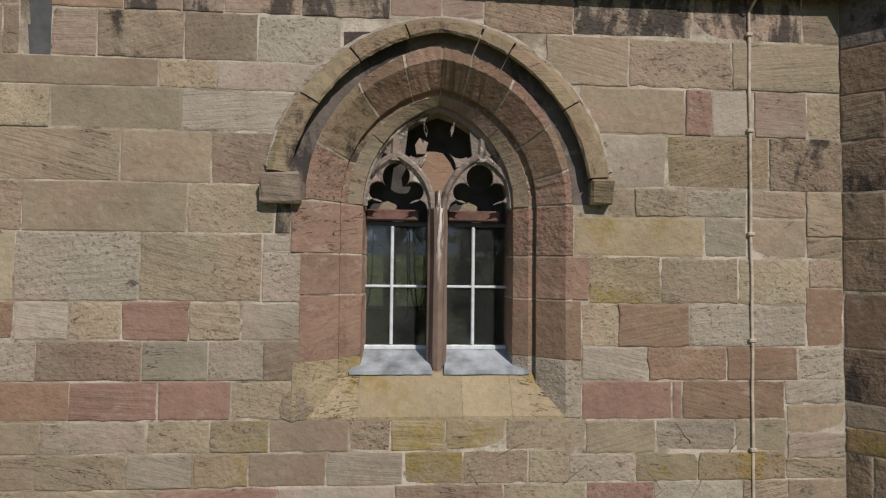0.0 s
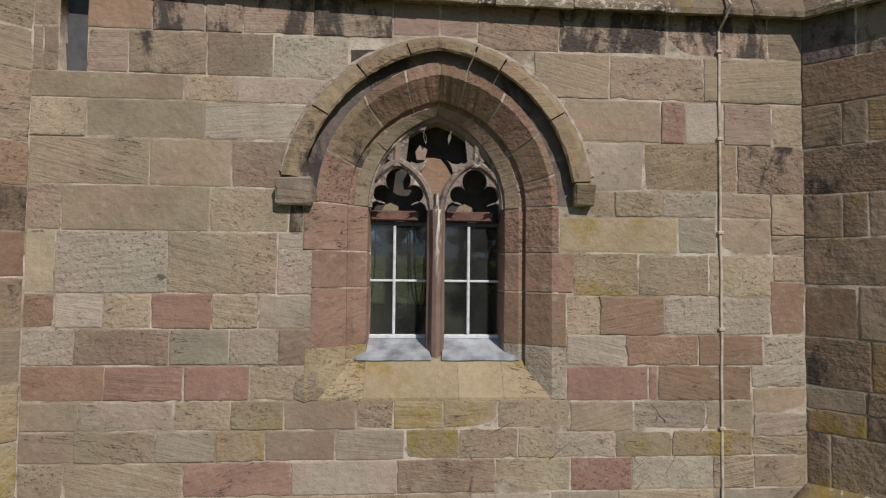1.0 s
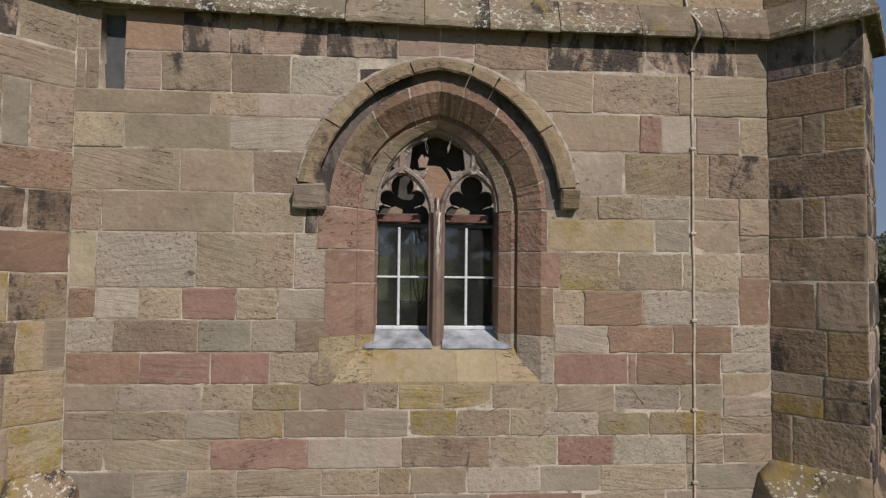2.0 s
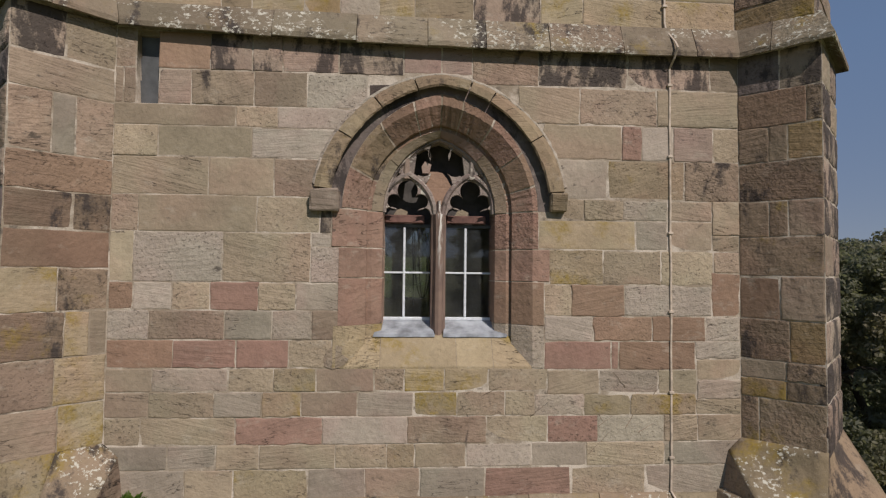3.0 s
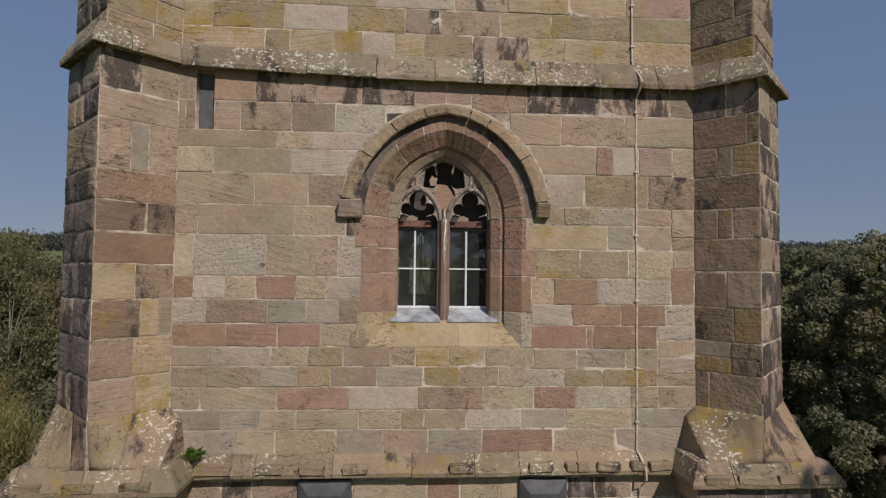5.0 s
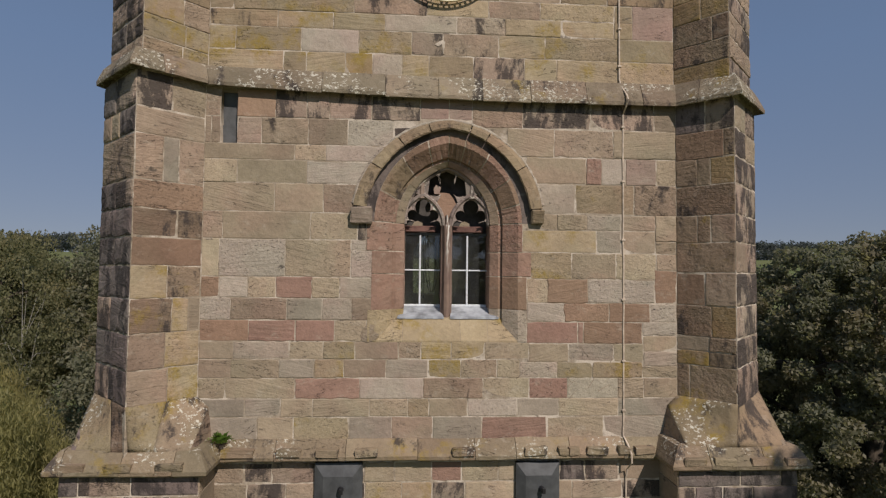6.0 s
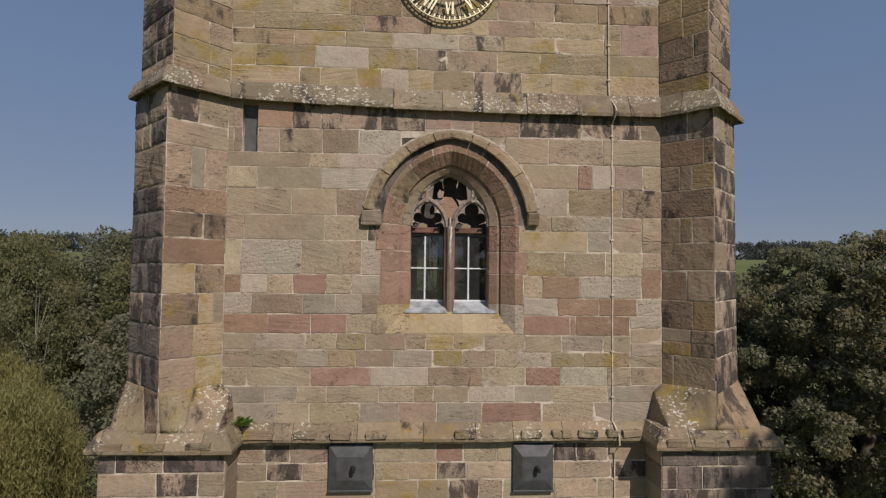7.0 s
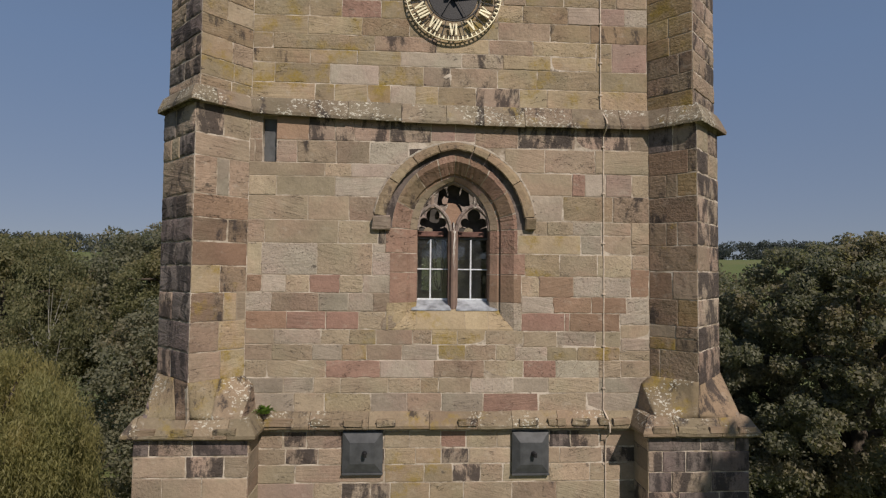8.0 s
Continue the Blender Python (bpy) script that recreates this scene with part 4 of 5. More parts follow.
# crust and shade under the hood in one colour; mortar behind the dressed blocks
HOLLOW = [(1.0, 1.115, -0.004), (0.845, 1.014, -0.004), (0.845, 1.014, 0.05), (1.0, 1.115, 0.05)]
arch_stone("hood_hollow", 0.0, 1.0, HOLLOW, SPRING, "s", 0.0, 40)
INNER = [(w + (0.003 if i < 7 else 0), h + 0.003, y + 0.005 if i < 2 else y + 0.002) for i, (w, h, y) in enumerate(PROFILE)]
rings = [[(*pointed(WCX, SPRING, w, h, i / 40)[:1], y, pointed(WCX, SPRING, w, h, i / 40)[1]) for w, h, y in INNER] for i in range(41)]
part("arch_mortar", loft(rings), MORTAR, window)
for side in (-1, 1):
    rings = [[(WCX + side * w, y, z) for w, _, y in INNER] for z in (10.1, SPRING)]
    part("jamb_mortar", loft(rings), MORTAR, window)
for x0, x1, z0 in ((-1.065, -0.825, 11.395), (0.975, 1.125, 11.42)):
    bm = add_box(bmesh.new(), x0, x1, -0.105, 0.01, z0, 11.575, None, 0.012)
    for v in bm.verts:
        if v.co.z < z0 + 0.05:
            v.co.y += 0.035
        v.co += Vector((rng.gauss(0, 0.004), rng.gauss(0, 0.004), rng.gauss(0, 0.004)))
    part("label_stop", bm, STONE["g" if x0 < 0 else "h"], window, "square block ending the hood mould")

# sloping stone sill
for x0, x1, k in ((-0.80, -0.47, "e"), (-0.47, 0.185, "e"), (0.185, 0.50, "e"), (0.50, 0.84, "e")):
    rings = []
    for x in (x0 + 0.0025, x1 - 0.0025):
        rings.append([(x, -0.004, 10.065), (x, -0.004, 10.085), (x, 0.155, 10.325), (x, 0.46, 10.40), (x, 0.46, 10.065)])
    part("sill_stone", loft(rings), STONE[k], window)
rings = [[(x, -0.001, 10.067), (x, -0.001, 10.084), (x, 0.157, 10.322), (x, 0.45, 10.395), (x, 0.45, 10.067)] for x in (-0.79, 0.83)]
part("sill_mortar", loft(rings), MORTAR, window)
# lead dressed over the top of the sill
for x0, x1, x2, x3 in ((-0.535, 0.0, -0.47, -0.03), (0.075, 0.64, 0.105, 0.555)):
    n = 10
    rows = []
    for j, (y, z) in enumerate(((0.135, 10.312), (0.14, 10.335), (0.27, 10.38), (0.42, 10.44))):
        f = max(0, j - 1) / 2
        rows.append([(x0 + (x2 - x0) * f + ((x1 + (x3 - x1) * f) - (x0 + (x2 - x0) * f)) * i / n, y + rng.gauss(0, 0.0015), z + 0.006 + rng.gauss(0, 0.001)) for i in range(n + 1)])
    bm = loft(rows, closed=False)
    bmesh.ops.solidify(bm, geom=bm.faces, thickness=0.004)
    part("lead_flashing", bm, LEAD, window, "dull grey lead sheet on the sill")

# ---- tracery ----
LIGHT_X, LIGHT_W = 0.285, 0.222
TCX = WCX - 0.003
T_Y, T_D = 0.235, 0.06


def band(inner, outer, y):
    """A chamfered bar of tracery between two lines of (x, z)."""
    rings = []
    for (xi, zi), (xo, zo) in zip(inner, outer):
        ring = []
        for f, d in ((0.0, T_D), (0.0, 0.022), (0.3, 0.0), (0.7, 0.0), (1.0, 0.022), (1.0, T_D)):
            ring.append((xi + (xo - xi) * f + rng.gauss(0, 0.001), y + d, zi + (zo - zi) * f + rng.gauss(0, 0.001)))
        rings.append(ring)
    return loft(rings)


def arc(cx, z0, w, h, s0=0.0, s1=1.0, n=28):
    return [pointed(cx, z0, w, h, s0 + (s1 - s0) * i / n) for i in range(n + 1)]


def foil(points, sags, n=12):
    """A line of circular arcs through points; sag is how far each arc bows to its left."""
    out = []
    for (p, q), sag in zip(zip(points, points[1:]), sags):
        p, q = Vector(p), Vector(q)
        d = q - p
        c = d.length
        if abs(sag) < 1e-6:
            out.append(tuple(p))
            continue
        nrm = Vector((-d.y, d.x)) / c
        rad = (c * c / 4 + sag * sag) / (2 * sag)
        mid = (p + q) / 2 + nrm * (sag - rad)
        a0 = math.atan2(p.y - mid.y, p.x - mid.x)
        sweep = 4 * math.atan(2 * abs(sag) / c) * (-1 if sag > 0 else 1)
        for i in range(n):
            a = a0 + sweep * i / n
            out.append((mid.x + abs(rad) * math.cos(a), mid.y + abs(rad) * math.sin(a)))
    return out + [tuple(points[-1])]


Z_HEAD, H_HEAD = 11.40, 0.335
part("tracery_frame", band(arc(TCX, SPRING, 0.475, 0.648), arc(TCX, SPRING, 0.52, 0.695), T_Y - 0.004), STONE["u"], window, "weathered stone arch framing the tracery")
for side in (-1, 1):
    cx = TCX + side * LIGHT_X
    part("tracery_arch", band(arc(cx, Z_HEAD, LIGHT_W, H_HEAD), arc(cx, Z_HEAD, LIGHT_W + 0.05, H_HEAD + 0.065), T_Y + 0.002 * side), STONE["u"], window, "weathered stone arch over one light")
    # the cusped head of the light: five hollows between four sharp points
    tips = [(-0.215, 0.0), (-0.205, 0.03), (-0.118, 0.06), (-0.066, 0.158), (0.0, 0.318), (0.064, 0.164), (0.122, 0.056), (0.205, 0.03), (0.215, 0.0)]
    lobe = foil([(cx + x, Z_HEAD + z) for x, z in tips], (0.0, 0.02, 0.096, 0.056, 0.056, 0.096, 0.02, 0.0))
    head = [(cx + 0.228, Z_HEAD)] + [pointed(cx, Z_HEAD, 0.228, 0.345, 1 - i / 24) for i in range(25)] + [(cx - 0.228, Z_HEAD)]
    flat_with_holes("cusped_head", [lobe + head[1:-1]], T_Y + 0.024, 0.034, 0.004, STONE["u"], window, "thin cusped stone points")
    # the upright bar over the light
    heights = (11.73, 11.77, 11.84, 11.91, 11.97, 12.03)
    half = (0.045, 0.032, 0.027, 0.027, 0.03, 0.036)
    part("tracery_bar", band([(cx + side * 0.012 - w, z) for w, z in zip(half, heights)], [(cx + side * 0.012 + w, z) for w, z in zip(half, heights)], T_Y - 0.001), STONE["u" if side > 0 else "k"], window)
# the middle panel: three hollows above, two horns below
PANEL = [(-0.235, 11.735), (-0.225, 11.80), (-0.205, 11.975), (-0.084, 11.915), (0.0, 12.075), (0.088, 11.92), (0.205, 11.975), (0.225, 11.80), (0.235, 11.735)]
lobe = foil([(TCX + x, z) for x, z in PANEL], (0.0, 0.0, 0.058, 0.05, 0.05, 0.058, 0.0, 0.0))
rim = [pointed(TCX, SPRING, 0.485, 0.66, 0.78 - 0.56 * i / 28) for i in range(29)]
flat_with_holes("cusped_panel", [lobe + [(TCX + 0.275, 11.735)] + rim + [(TCX - 0.275, 11.735)]], T_Y + 0.02, 0.034, 0.004, STONE["u"], window, "thin cusped stone points")
for side in (-1, 1):
    horn = foil([(TCX + side * 0.235, 11.72), (TCX + side * 0.19, 11.765), (TCX + side * 0.075, 11.785), (TCX + side * 0.12, 11.69), (TCX + side * 0.235, 11.72)], (0.0, -0.022 * side * -1, 0.008, 0.0), 6)[:-1]
    part("horn", prism(horn, T_Y + 0.012, T_Y + 0.05), STONE["u"], window)

# mullion: a chamfered shaft that forks into the tracery
rings = []
for z, k in ((10.29, 0.62), (10.36, 0.95), (10.5, 1.0), (10.8, 0.98), (11.08, 1.0), (11.3, 1.0), (11.405, 1.0), (11.412, 0.55), (11.47, 0.5), (11.53, 0.25)):
    rings.append([(TCX + x * k + rng.gauss(0, 0.002), y + (0.035 if z > 11.41 else 0.0), z) for x, y in ((-0.066, 0.42), (-0.066, 0.25), (-0.05, 0.235), (-0.03, 0.185), (0.0, 0.172), (0.03, 0.185), (0.05, 0.235), (0.066, 0.25), (0.066, 0.42))])
part("mullion", loft(rings), STREAKED, window, "reddish stone mullion streaked white by birds")
# infill low in the middle panel; rails and added dark sheet behind heads
for pts, y, mat, nm in (([(-0.06, 11.50), (0.06, 11.50), (0.115, 11.66), (0.075, 11.735), (0.03, 11.79), (-0.02, 11.80), (-0.085, 11.80), (-0.13, 11.68)], 0.27, STONE["o"], "infill_stone"),
                        ([(-0.15, 11.79), (-0.09, 11.79), (-0.07, 11.87), (-0.13, 11.90), (-0.16, 11.85)], 0.30, STONE["k"], "infill_stone")):
    part(nm, prism([(TCX + x, z) for x, z in pts], y, y + 0.07), mat, window)
# sheet added to stand for the unlit depth behind the tracery
part("backing_board", prism(arch_outline(TCX, SPRING, 0.50, 0.68, 11.33), 0.50, 0.53), BACKING, window, "added dark sheet filling the dim void behind the tracery")
for cx in (TCX - LIGHT_X, TCX + LIGHT_X):
    part("cross_rail", add_box(bmesh.new(), cx - 0.205, cx + 0.16, 0.36, 0.42, 11.335, 11.41, None, 0.008), WOOD_RED, window, "red-brown rail over the casement")
    part("stone_chip", prism([(cx - 0.13, 11.41), (cx + 0.01, 11.41), (cx + 0.0, 11.45), (cx - 0.06, 11.475), (cx - 0.10, 11.46)], 0.42, 0.46), STONE["b"], window)

# ---- casements ----
G_Y = 0.42
for cx in (TCX - LIGHT_X, TCX + LIGHT_X):
    x0, x1, z0, z1 = cx - 0.222, cx + 0.222, 10.44, 11.33
    xm, zm = cx - 0.024, 10.878
    casement = part("casement", add_box(bmesh.new(), x0, x1, G_Y - 0.02, G_Y + 0.025, z0, z0 + 0.028, None, 0.004), WHITE, window, "thin white-painted casement")
    part("top_rail", add_box(bmesh.new(), x0, x1, G_Y - 0.012, G_Y + 0.025, z1 - 0.03, z1, None, 0.004), SLATE_GREY, casement)
    part("glazing_bar", add_box(bmesh.new(), xm - 0.011, xm + 0.011, G_Y - 0.018, G_Y + 0.02, z0 + 0.03, z1 - 0.032, None, 0.005), WHITE, casement)
    part("glazing_bar", add_box(bmesh.new(), x0, x1, G_Y - 0.015, G_Y + 0.018, zm - 0.009, zm + 0.009, None, 0.004), WHITE, casement)
    for a, b in ((x0, xm), (xm, x1)):
        for c, d in ((z0 + 0.02, zm), (zm, z1 - 0.02)):
            pane = part("pane", add_box(bmesh.new(), a + 0.002, b - 0.002, G_Y, G_Y + 0.004, c + 0.002, d - 0.002), GLASS, casement)
            pane.visible_shadow = False

# ---- ropes hanging in the chamber behind the panes ----
def bell_rope(x, y, loop, low):
    """A rope from the ceiling; its tail is caught up in a loop."""
    t = thing("bell_rope", "dark bell rope hanging inside, its tail looped up", "rope", "bell ropes")
    pts = [Vector((x + 0.01 * math.sin(i * 1.1), y, 12.9 - (12.9 - low) * i / 8)) for i in range(9)]
    part("rope", limb_mesh([[(p, 0.011) for p in pts]]), IRON, t)
    n = 14
    tail = [Vector((x + loop * (0.5 - 0.5 * math.cos(math.pi * i / n)) + 0.02, y - 0.03, 11.45 - 0.95 * math.sin(math.pi * i / n) ** 0.7)) for i in range(n + 1)]
    part("tail", limb_mesh([[(p, 0.009) for p in tail]]), IRON, t)
    return t


bell_rope(-0.16, 3.3, 0.24, 10.40)
bell_rope(-0.09, 3.45, 0.12, 10.95)
bell_rope(-0.80, 3.3, 0.20, 10.40)

# ---- slit opening with slates ----
slit = thing("slit_window", "narrow slit closed by grey slate louvres", "window")
for i in range(3):
    z = 12.30 + i * 0.19
    part("louvre", add_box(bmesh.new(), SLIT[0] - 0.01, SLIT[1] + 0.01, 0.09, 0.115, z, z + 0.19, Matrix.Translation((0, 0.1, z)) @ pose(0, 0, 0, 8) @ Matrix.Translation((0, -0.1, -z))), SLATE_GREY, slit)
part("backing", add_box(bmesh.new(), SLIT[0] - 0.01, SLIT[1] + 0.01, 0.16, 0.19, SLIT[2] - 0.02, SLIT[3]), BACKING, slit)

# ---- sheet-metal hatches under the set-off ----
def hatch(x0, x1, z0, z1):
    t = thing("hatch_cover", "dark sheet-metal hatch with pyramid face and centre knob", "hatch", "hatches under the set-off")
    y = -0.06
    bm = bmesh.new()
    a = [bm.verts.new(p) for p in ((x0, 0, z0), (x1, 0, z0), (x1, 0, z1), (x0, 0, z1))]
    b = [bm.verts.new(p) for p in ((x0, y, z0), (x1, y, z0), (x1, y, z1), (x0, y, z1))]
    i, j = 0.1, 0.13
    c = [bm.verts.new(p) for p in ((x0 + i, y - 0.05, z0 + j), (x1 - i, y - 0.05, z0 + j), (x1 - i, y - 0.05, z1 - j), (x0 + i, y - 0.05, z1 - j))]
    for lo, hi in ((a, b), (b, c)):
        for k in range(4):
            bm.faces.new((lo[k], lo[(k + 1) % 4], hi[(k + 1) % 4], hi[k]))
    bm.faces.new(c)
    bmesh.ops.recalc_face_normals(bm, faces=bm.faces)
    part("panel", bm, SLATE, t)
    cx, cz = (x0 + x1) / 2 + 0.03, (z0 + z1) / 2 + 0.0
    knob = bmesh.new()
    bmesh.ops.create_cone(knob, cap_ends=True, segments=10, radius1=0.035, radius2=0.02, depth=0.07, matrix=pose(cx, y - 0.08, cz, 90))
    add_box(knob, cx - 0.008, cx + 0.03, y - 0.13, y - 0.1, cz - 0.03, cz + 0.03, None, 0.004)
    part("knob", knob, IRON, t)
    part("bottom_lip", add_box(bmesh.new(), x0 - 0.005, x1 + 0.005, y - 0.02, 0.0, z0 - 0.025, z0, None, 0.004), SLATE, t)
    return t


hatch(-1.405, -0.885, 8.225, 8.755)
hatch(0.815, 1.305, 8.20, 8.745)

# ---- lightning conductor ----
conductor = thing("lightning_conductor", "pale metal lightning conductor clipped down the wall", "conductor")


def tape(pts, r=0.0085):
    bm = bmesh.new()
    rings = []
    for p in pts:
        rings.append([bm.verts.new((p[0] + dx * r, p[1] + dy * r * 0.7, p[2])) for dx, dy in ((-1, -0.6), (-0.5, -1), (0.5, -1), (1, -0.6), (1, 1), (-1, 1))])
    for a, b in zip(rings, rings[1:]):
        for i in range(6):
            bm.faces.new((a[i], a[(i + 1) % 6], b[(i + 1) % 6], b[i]))
    bm.faces.new(rings[0]), bm.faces.new(rings[-1])
    bmesh.ops.recalc_face_normals(bm, faces=bm.faces)
    return bm


CX = 2.045
line = [(CX - 0.015, 0.018, Z_TOP), (CX - 0.012, 0.018, 14.2), (CX - 0.01, 0.018, 13.15), (CX, 0.012, 13.08), (CX + 0.03, -0.10, 12.93), (CX + 0.028, -0.15, 12.86), (CX + 0.022, -0.09, 12.78), (CX + 0.018, -0.014, 12.72)]
line += [(CX + 0.018 + rng.gauss(0, 0.002), -0.014, 12.72 - 0.25 * i) for i in range(1, 15)]
line += [(CX + 0.01, -0.016, 9.02), (CX + 0.03, -0.1, 8.95), (CX + 0.045, -0.17, 8.86), (CX + 0.045, -0.175, 8.76), (CX + 0.04, -0.06, 8.66), (CX + 0.035, -0.03, 8.55), (CX + 0.03, -0.028, 6.5)]
part("conductor_tape", tape(line), TAPE, conductor)
for z, y in [(z, -0.016) for z in (12.57, 11.93, 11.25, 10.56, 9.86, 9.3, 8.3, 7.5)] + [(z, 0.014) for z in (14.3, 13.75, 13.3)]:
    x = CX + (0.018 if z < 12.8 else -0.01)
    part("clip", add_box(bmesh.new(), x - 0.022, x + 0.022, y - 0.012, y + 0.02, z - 0.012, z + 0.012, None, 0.004), TAPE, conductor)

# ---- clock: an open gilt dial standing off the wall ----
CLOCK = (-0.015, -0.03, 14.63)
clock = thing("clock", "round skeleton clock dial with gilt Roman numerals", "clock")
clock.location = CLOCK


def ring_band(r0, r1, y0, y1, n=72, a0=0.0, a1=math.tau):
    bm = bmesh.new()
    rows = []
    full = a1 - a0 > math.tau - 1e-6
    m = n if full else n + 1
    for i in range(m):
        a = a0 + (a1 - a0) * i / n
        s, c = math.sin(a), math.cos(a)
        rows.append([bm.verts.new((r * s, y, r * c)) for r, y in ((r0, y0), (r1, y0), (r1, y1), (r0, y1))])
    for i in range(m if full else m - 1):
        a, b = rows[i], rows[(i + 1) % m]
        for k in range(4):
            bm.faces.new((a[k], a[(k + 1) % 4], b[(k + 1) % 4], b[k]))
    bmesh.ops.recalc_face_normals(bm, faces=bm.faces)
    return bm


def bar_at(bm, angle, r0, r1, w0, w1, y0, y1, shift=0.0, lean=0.0):
    """A tapering bar set along a radius."""
    s, c = math.sin(angle), math.cos(angle)
    quad = [(shift - w0 + 0, r0), (shift + w0, r0), (shift + w1 + lean, r1), (shift - w1 + lean, r1)]
    lo = [bm.verts.new((x * c + r * s, y0, -x * s + r * c)) for x, r in quad]
    hi = [bm.verts.new((x * c + r * s, y1, -x * s + r * c)) for x, r in quad]
    bm.faces.new(lo), bm.faces.new(hi)
    for k in range(4):
        bm.faces.new((lo[k], lo[(k + 1) % 4], hi[(k + 1) % 4], hi[k]))


R = 0.655
part("rim", ring_band(R - 0.009, R, -0.016, 0.012), GILT, clock, "gilt outer ring")
minute_ring = part("minute_ring", ring_band(R - 0.058, R - 0.054, -0.010, 0.008), IRON, clock)
part("inner_ring", ring_band(R - 0.285, R - 0.268, -0.012, 0.012), IRON, clock, "black iron ring")
for i in range(60):
    bm = bmesh.new()
    bar_at(bm, i / 60 * math.tau, R - 0.054, R - 0.008, 0.008, 0.008, -0.012, 0.006)
    part("minute_mark", bm, GILT, minute_ring)
NUMERALS = ("XII", "I", "II", "III", "IV", "V", "VI", "VII", "VIII", "IX", "X", "XI")
for hour, text in enumerate(NUMERALS):
    a = hour / 12 * math.tau
    bm = bmesh.new()
    widths = {"I": 0.042, "V": 0.075, "X": 0.075}
    total = sum(widths[ch] for ch in text)
    x = total / 2
    for ch in text:
        w = widths[ch]
        cx = x - w / 2
        if ch == "I":
            bar_at(bm, a, R - 0.235, R - 0.08, 0.011, 0.013, -0.014, 0.008, cx)
        elif ch == "V":
            bar_at(bm, a, R - 0.235, R - 0.08, 0.012, 0.012, -0.014, 0.008, cx + 0.026, -0.026)
            bar_at(bm, a, R - 0.235, R - 0.08, 0.006, 0.006, -0.012, 0.006, cx - 0.026, 0.026)
        else:
            bar_at(bm, a, R - 0.235, R - 0.08, 0.012, 0.012, -0.014, 0.008, cx + 0.026, -0.052)
            bar_at(bm, a, R - 0.235, R - 0.08, 0.006, 0.006, -0.012, 0.006, cx - 0.026, 0.052)
        x -= w
    part("numeral", bm, GILT, clock)
for i in range(6):
    bm = bmesh.new()
    bar_at(bm, (i + 0.5) / 6 * math.tau, 0.0, R - 0.27, 0.006, 0.006, 0.0, 0.012)
    part("spoke", bm, IRON, clock)
for i in range(12):
    bm = bmesh.new()
    bar_at(bm, (i + 0.5) / 12 * math.tau, R - 0.27, R - 0.05, 0.005, 0.005, 0.002, 0.012)
    part("strut", bm, IRON, clock)
hub = bmesh.new()
bmesh.ops.create_cone(hub, cap_ends=True, segments=20, radius1=0.05, radius2=0.04, depth=0.12, matrix=pose(0, 0.045, 0, 90))
part("hub", hub, IRON, clock)
for nm, ang, ln, wd in (("minute_hand", 1.45, 0.50, 0.02), ("hour_hand", 5.6, 0.33, 0.03)):
    bm = bmesh.new()
    bar_at(bm, ang, -0.1, ln, wd, wd * 0.3, -0.035, -0.027)
    part(nm, bm, GILT, clock)
# disc added in black for the shade and ironwork behind the open centre
part("dark_centre", ring_band(0.0, R - 0.32, 0.048, 0.058), IRON, clock, "added dark disc for the dim wall and ironwork behind")

# ---- plant rooted on the set-off ----
def wall_plant(x, y, z):
    t = thing("wall_plant", "small bright green ferny plant rooted on the ledge", "plant")
    r = random.Random(5)
    bm = bmesh.new()
    for i in range(38):
        a, up = r.uniform(0, math.tau), r.uniform(0.7, 1.4)
        d = Vector((math.cos(a) * math.cos(up), -abs(math.sin(a)) * math.cos(up) * 0.8, math.sin(up)))
        L = r.uniform(0.14, 0.28)
        for k in range(9):
            f = (k + 1) / 9
            p = Vector((x, y, z)) + d * (L * f) + Vector((0, 0, -0.10 * f * f * L / 0.2))
            for sgn in (-1, 1):
                side = Vector((-d.y, d.x, 0.0)).normalized() * sgn
                w = 0.062 * (1.1 - f * 0.7)
                q = p + side * w + Vector((0, 0, r.uniform(-0.01, 0.02)))
                e = d * 0.013
                bm.faces.new([bm.verts.new(v) for v in (p - e * 0.4, p + (q - p) * 0.5 - e + Vector((0, 0, 0.004)), q, p + (q - p) * 0.5 + e)])
    part("leaves", bm, LEAF_FERN, t)
    stem = bmesh.new()
    bmesh.ops.create_cone(stem, cap_ends=True, segments=6, radius1=0.02, radius2=0.008, depth=0.12, matrix=Matrix.Translation((x, y, z)))
    part("stem", stem, BARK, t)
    return t


wall_plant(-2.39, -0.12, 9.0)

# ---- trees ----
def leaf_cloud(centres, per, size, spread, seed, droop=0.0, long=1.0):
    """Many small leaves scattered about clump centres, as one mesh."""
    r = np.random.RandomState(seed)
    c = np.repeat(np.array(centres), per, axis=0)
    n = len(c)
    d = r.normal(size=(n, 3))
    d /= np.linalg.norm(d, axis=1)[:, None]
    p = c + d * (spread * r.uniform(0.35, 1.0, n) ** 0.6)[:, None] * np.array((1.0, 1.0, 0.75))
    if droop:
        p[:, 2] -= droop * r.uniform(0, 1, n) ** 1.5
    a = r.normal(size=(n, 3)) + np.array((0, 0, -2.2 if droop else 0.0))
    a /= np.linalg.norm(a, axis=1)[:, None]
    b = np.cross(a, d + r.normal(size=(n, 3)) * 0.6)
    b /= np.linalg.norm(b, axis=1)[:, None] + 1e-9
    s = (size * r.uniform(0.6, 1.3, n))[:, None]
    verts = np.stack([p - a * s * long, p + b * s * 0.55, p + a * s * long, p - b * s * 0.55], axis=1).reshape(-1, 3)
    faces = np.arange(4 * n).reshape(-1, 4)
    me = bpy.data.meshes.new("leaves")
    me.from_pydata(verts.tolist(), [], faces.tolist())
    return me


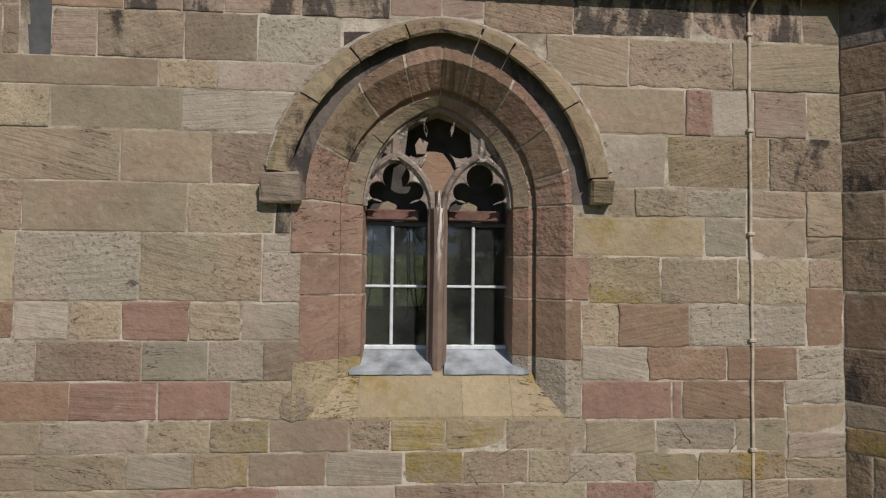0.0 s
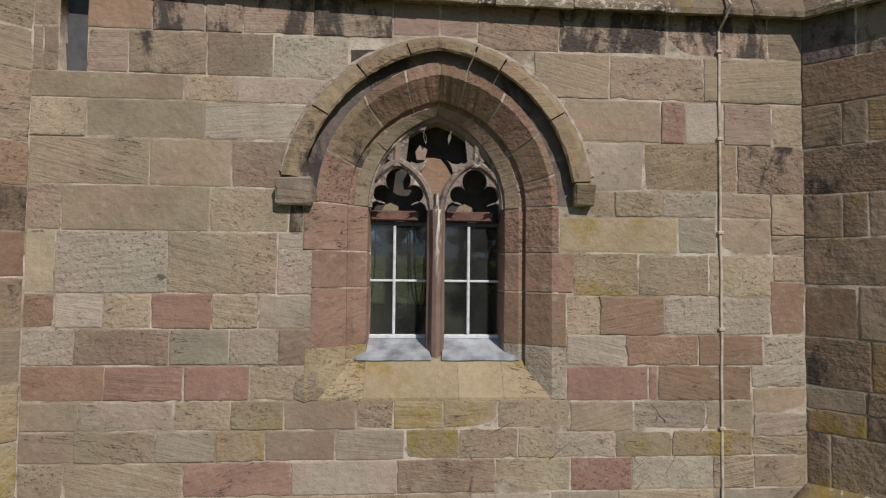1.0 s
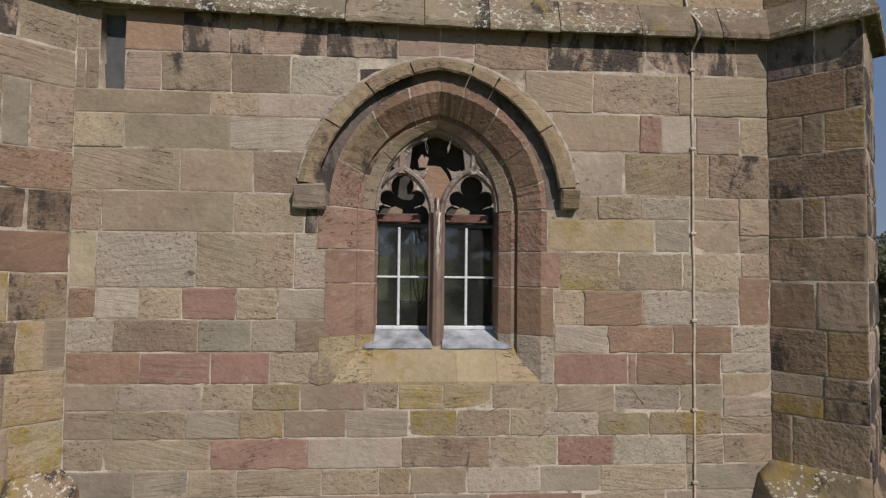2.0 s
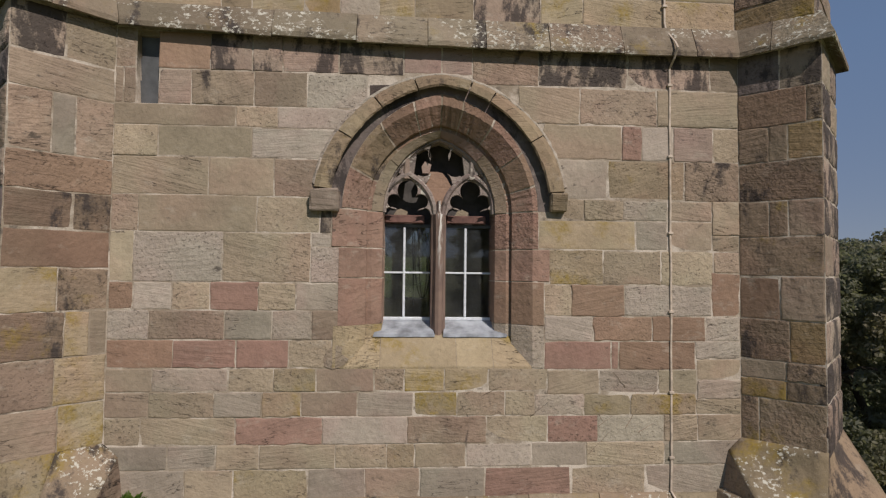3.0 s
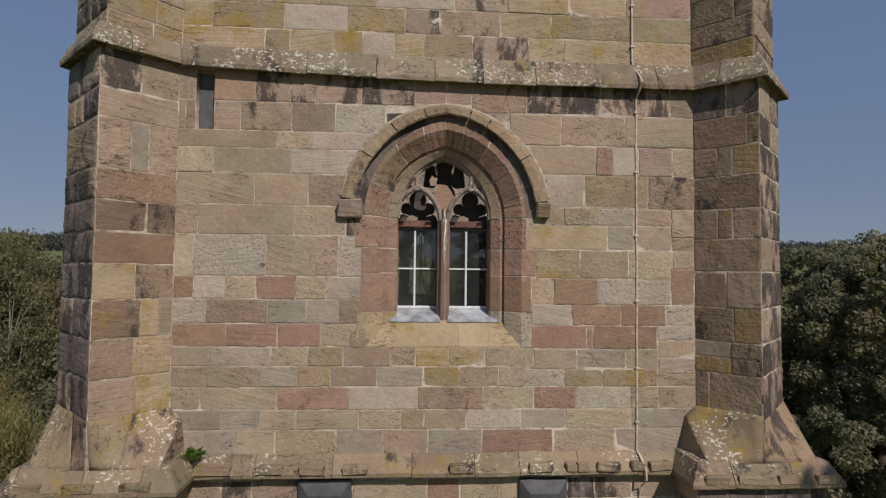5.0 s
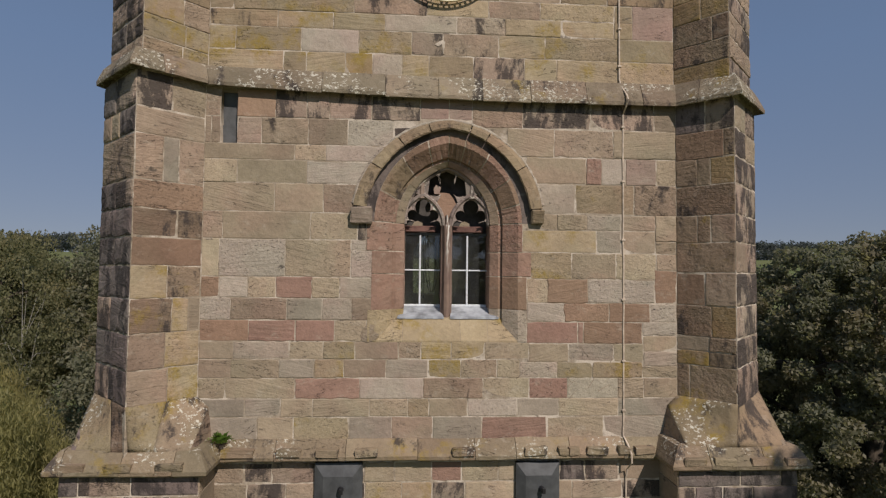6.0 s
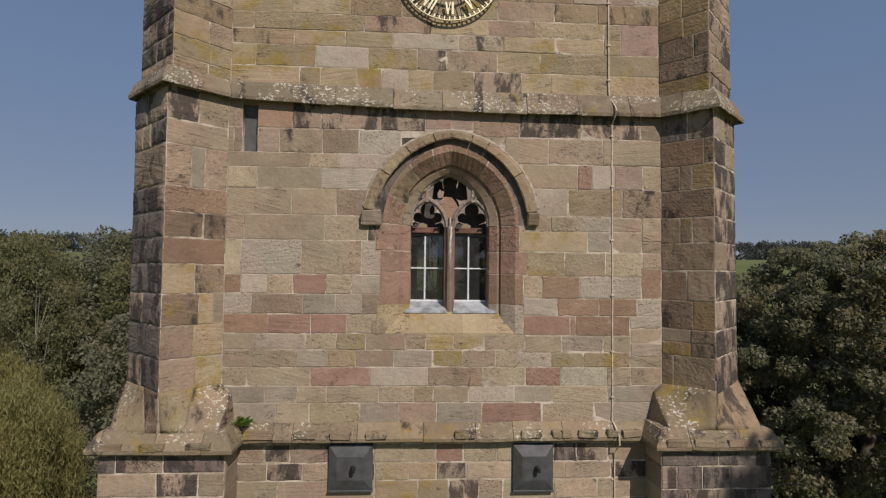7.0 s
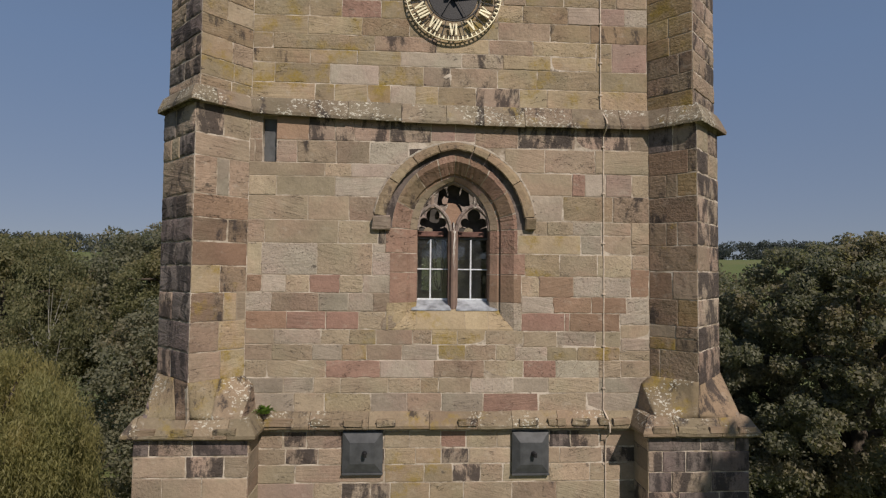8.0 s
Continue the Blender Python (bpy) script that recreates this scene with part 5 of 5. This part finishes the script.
def tree(name, label, x, y, height, radius, crown_low, clumps, per, leaf, material, bark, seed, spread=0.6, droop=0.0, long=1.0, lumps=1.0, girth=1.0):
    t = thing(name, label, "tree")
    z = ground_height(x, y)
    r = random.Random(seed)
    mid = (height + crown_low) / 2
    half = (height - crown_low) / 2
    centres = []
    lobes = [(r.uniform(0, math.tau), r.uniform(-0.8, 0.95), r.uniform(0.78, 1.08)) for _ in range(26)]
    while len(centres) < clumps:
        a, h = r.uniform(0, math.tau), r.uniform(-1, 1)
        k = 0.72
        for la, lh, lr in lobes:
            da = math.atan2(math.sin(a - la), math.cos(a - la))
            k = max(k, lr * math.exp(-(da * da * 2.2 + (h - lh) ** 2 * 3.0)) * 1.0)
        k = 0.72 + (k - 0.72) * lumps
        rr = k * (1 - 0.5 * r.random() ** 2.2)
        flat = math.sqrt(max(0.0, 1 - abs(h) ** 2.3))
        centres.append((x + math.cos(a) * radius * rr * flat, y + math.sin(a) * radius * rr * flat, z + mid + half * h * min(1.08, 0.9 + 0.22 * (k - 0.72)) * (0.6 + 0.4 * rr / k)))
    paths = [[(Vector((x + math.sin(i * 1.3) * 0.08, y, z - 0.2 + (height * 0.8) * i / 6)), radius * 0.075 * girth * (1 - i / 7.5)) for i in range(7)]]
    for i in range(14):
        c = Vector(r.choice(centres))
        z0 = z + crown_low * 0.8 + (height * 0.75 - crown_low * 0.8) * r.random()
        s = Vector((x, y, min(z0, c.z - 0.2)))
        paths.append([(s, radius * 0.03 * girth), (s.lerp(c, 0.5) + Vector((0, 0, 0.3)), radius * 0.019 * girth), (c, radius * 0.006 * girth)])
    part("trunk", limb_mesh(paths), bark, t)
    me = leaf_cloud(centres, per, leaf, spread, seed, droop, long)
    me.materials.append(material)
    crown = new("crown", me)
    crown.parent = t
    return t


tree("tree", "large dark green broadleaf tree turning brown at its tips", 17.5, 14.0, 13.0, 6.2, 1.2, 520, 330, 0.085, LEAF_DARK, BARK, 101, 0.58)
tree("tree", "dense dark green broadleaf tree beside the tower", 11.5, 20.0, 12.0, 5.6, 1.0, 420, 170, 0.09, LEAF_DARK, BARK, 102, 0.65)
tree("tree", "dark green broadleaf tree", 25.0, 20.0, 13.0, 6.0, 1.5, 420, 150, 0.10, LEAF_DARK, BARK, 103, 0.7)
tree("tree", "round green tree beyond the tower", 15.6, 24.0, 12.2, 4.6, 1.0, 380, 150, 0.09, LEAF_DARK, BARK, 114, 0.6)
tree("tree", "low dark bushy tree beside the tower", 12.8, 15.5, 5.6, 4.2, 0.2, 330, 170, 0.08, LEAF_DARK, BARK, 115, 0.55)
tree("willow_tree", "drooping yellow-green weeping willow", -12.6, 8.0, 9.1, 4.4, 1.5, 520, 560, 0.024, LEAF_WILLOW, BARK, 104, 0.42, 2.0, 3.2)
tree("birch_tree", "slender birch with pale trunk and olive leaves", -15.6, 16.5, 12.5, 2.0, 5.0, 80, 110, 0.06, LEAF_MID, BARK_WHITE, 105, 0.55, 0.3, girth=0.2)
tree("tree", "olive green broadleaf tree in the wood", -12.0, 23.0, 13.0, 4.8, 2.0, 460, 190, 0.085, LEAF_MID, BARK, 106, 0.6)
tree("tree", "mixed green tree in the wood", -21.5, 22.0, 12.9, 5.5, 2.0, 400, 170, 0.09, LEAF_MID, BARK, 107, 0.65)
tree("tree", "dark green tree in the wood", -16.0, 28.0, 13.9, 7.0, 2.0, 400, 150, 0.11, LEAF_DARK, BARK, 108, 0.7)
tree("tree", "tall green tree at the wood's edge", -27.0, 27.0, 13.0, 6.0, 2.0, 360, 100, 0.15, LEAF_MID, BARK, 109, 0.7)
tree("tree", "leafy tree low beside the tower", -9.4, 14.0, 9.8, 4.0, 1.0, 300, 180, 0.07, LEAF_DARK, BARK, 110, 0.55)


def far_wood():
    """Distant tree belt along the rising field."""
    r = random.Random(8)
    centres = []
    for i in range(1500):
        a = radians(r.uniform(8, 172))
        d = r.uniform(330, 400)
        x, y = d * math.cos(a), d * math.sin(a)
        hgt = 9.5 + 3.0 * noise.noise(Vector((a * 9, 0, 0))) + 1.4 * noise.noise(Vector((a * 45, 3, 0)))
        for k in range(3):
            centres.append((x + r.uniform(-3, 3), y + r.uniform(-3, 3), ground_height(x, y) + hgt * r.uniform(0.1, 0.95)))
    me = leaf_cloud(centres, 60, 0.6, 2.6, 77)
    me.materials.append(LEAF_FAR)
    return tagged(new("far_wood", me), "hazy belt of distant trees beyond the field", "wood", "", "stuff")


far_wood()
# trees across the churchyard, mirrored in the panes
tree("tree", "narrow dark tree across the churchyard", 0.2, -40.0, 17.0, 1.9, 3.0, 90, 50, 0.22, LEAF_DARK, BARK, 111, 0.7)
tree("tree", "dark spreading tree across the churchyard", 7.0, -42.0, 17.0, 3.6, 3.0, 150, 50, 0.25, LEAF_MID, BARK, 112, 0.8)
tree("tree", "slim leafy tree standing before the tower's corner", 7.3, -7.6, 15.9, 1.6, 6.0, 120, 60, 0.11, LEAF_MID, BARK, 113, 0.5)
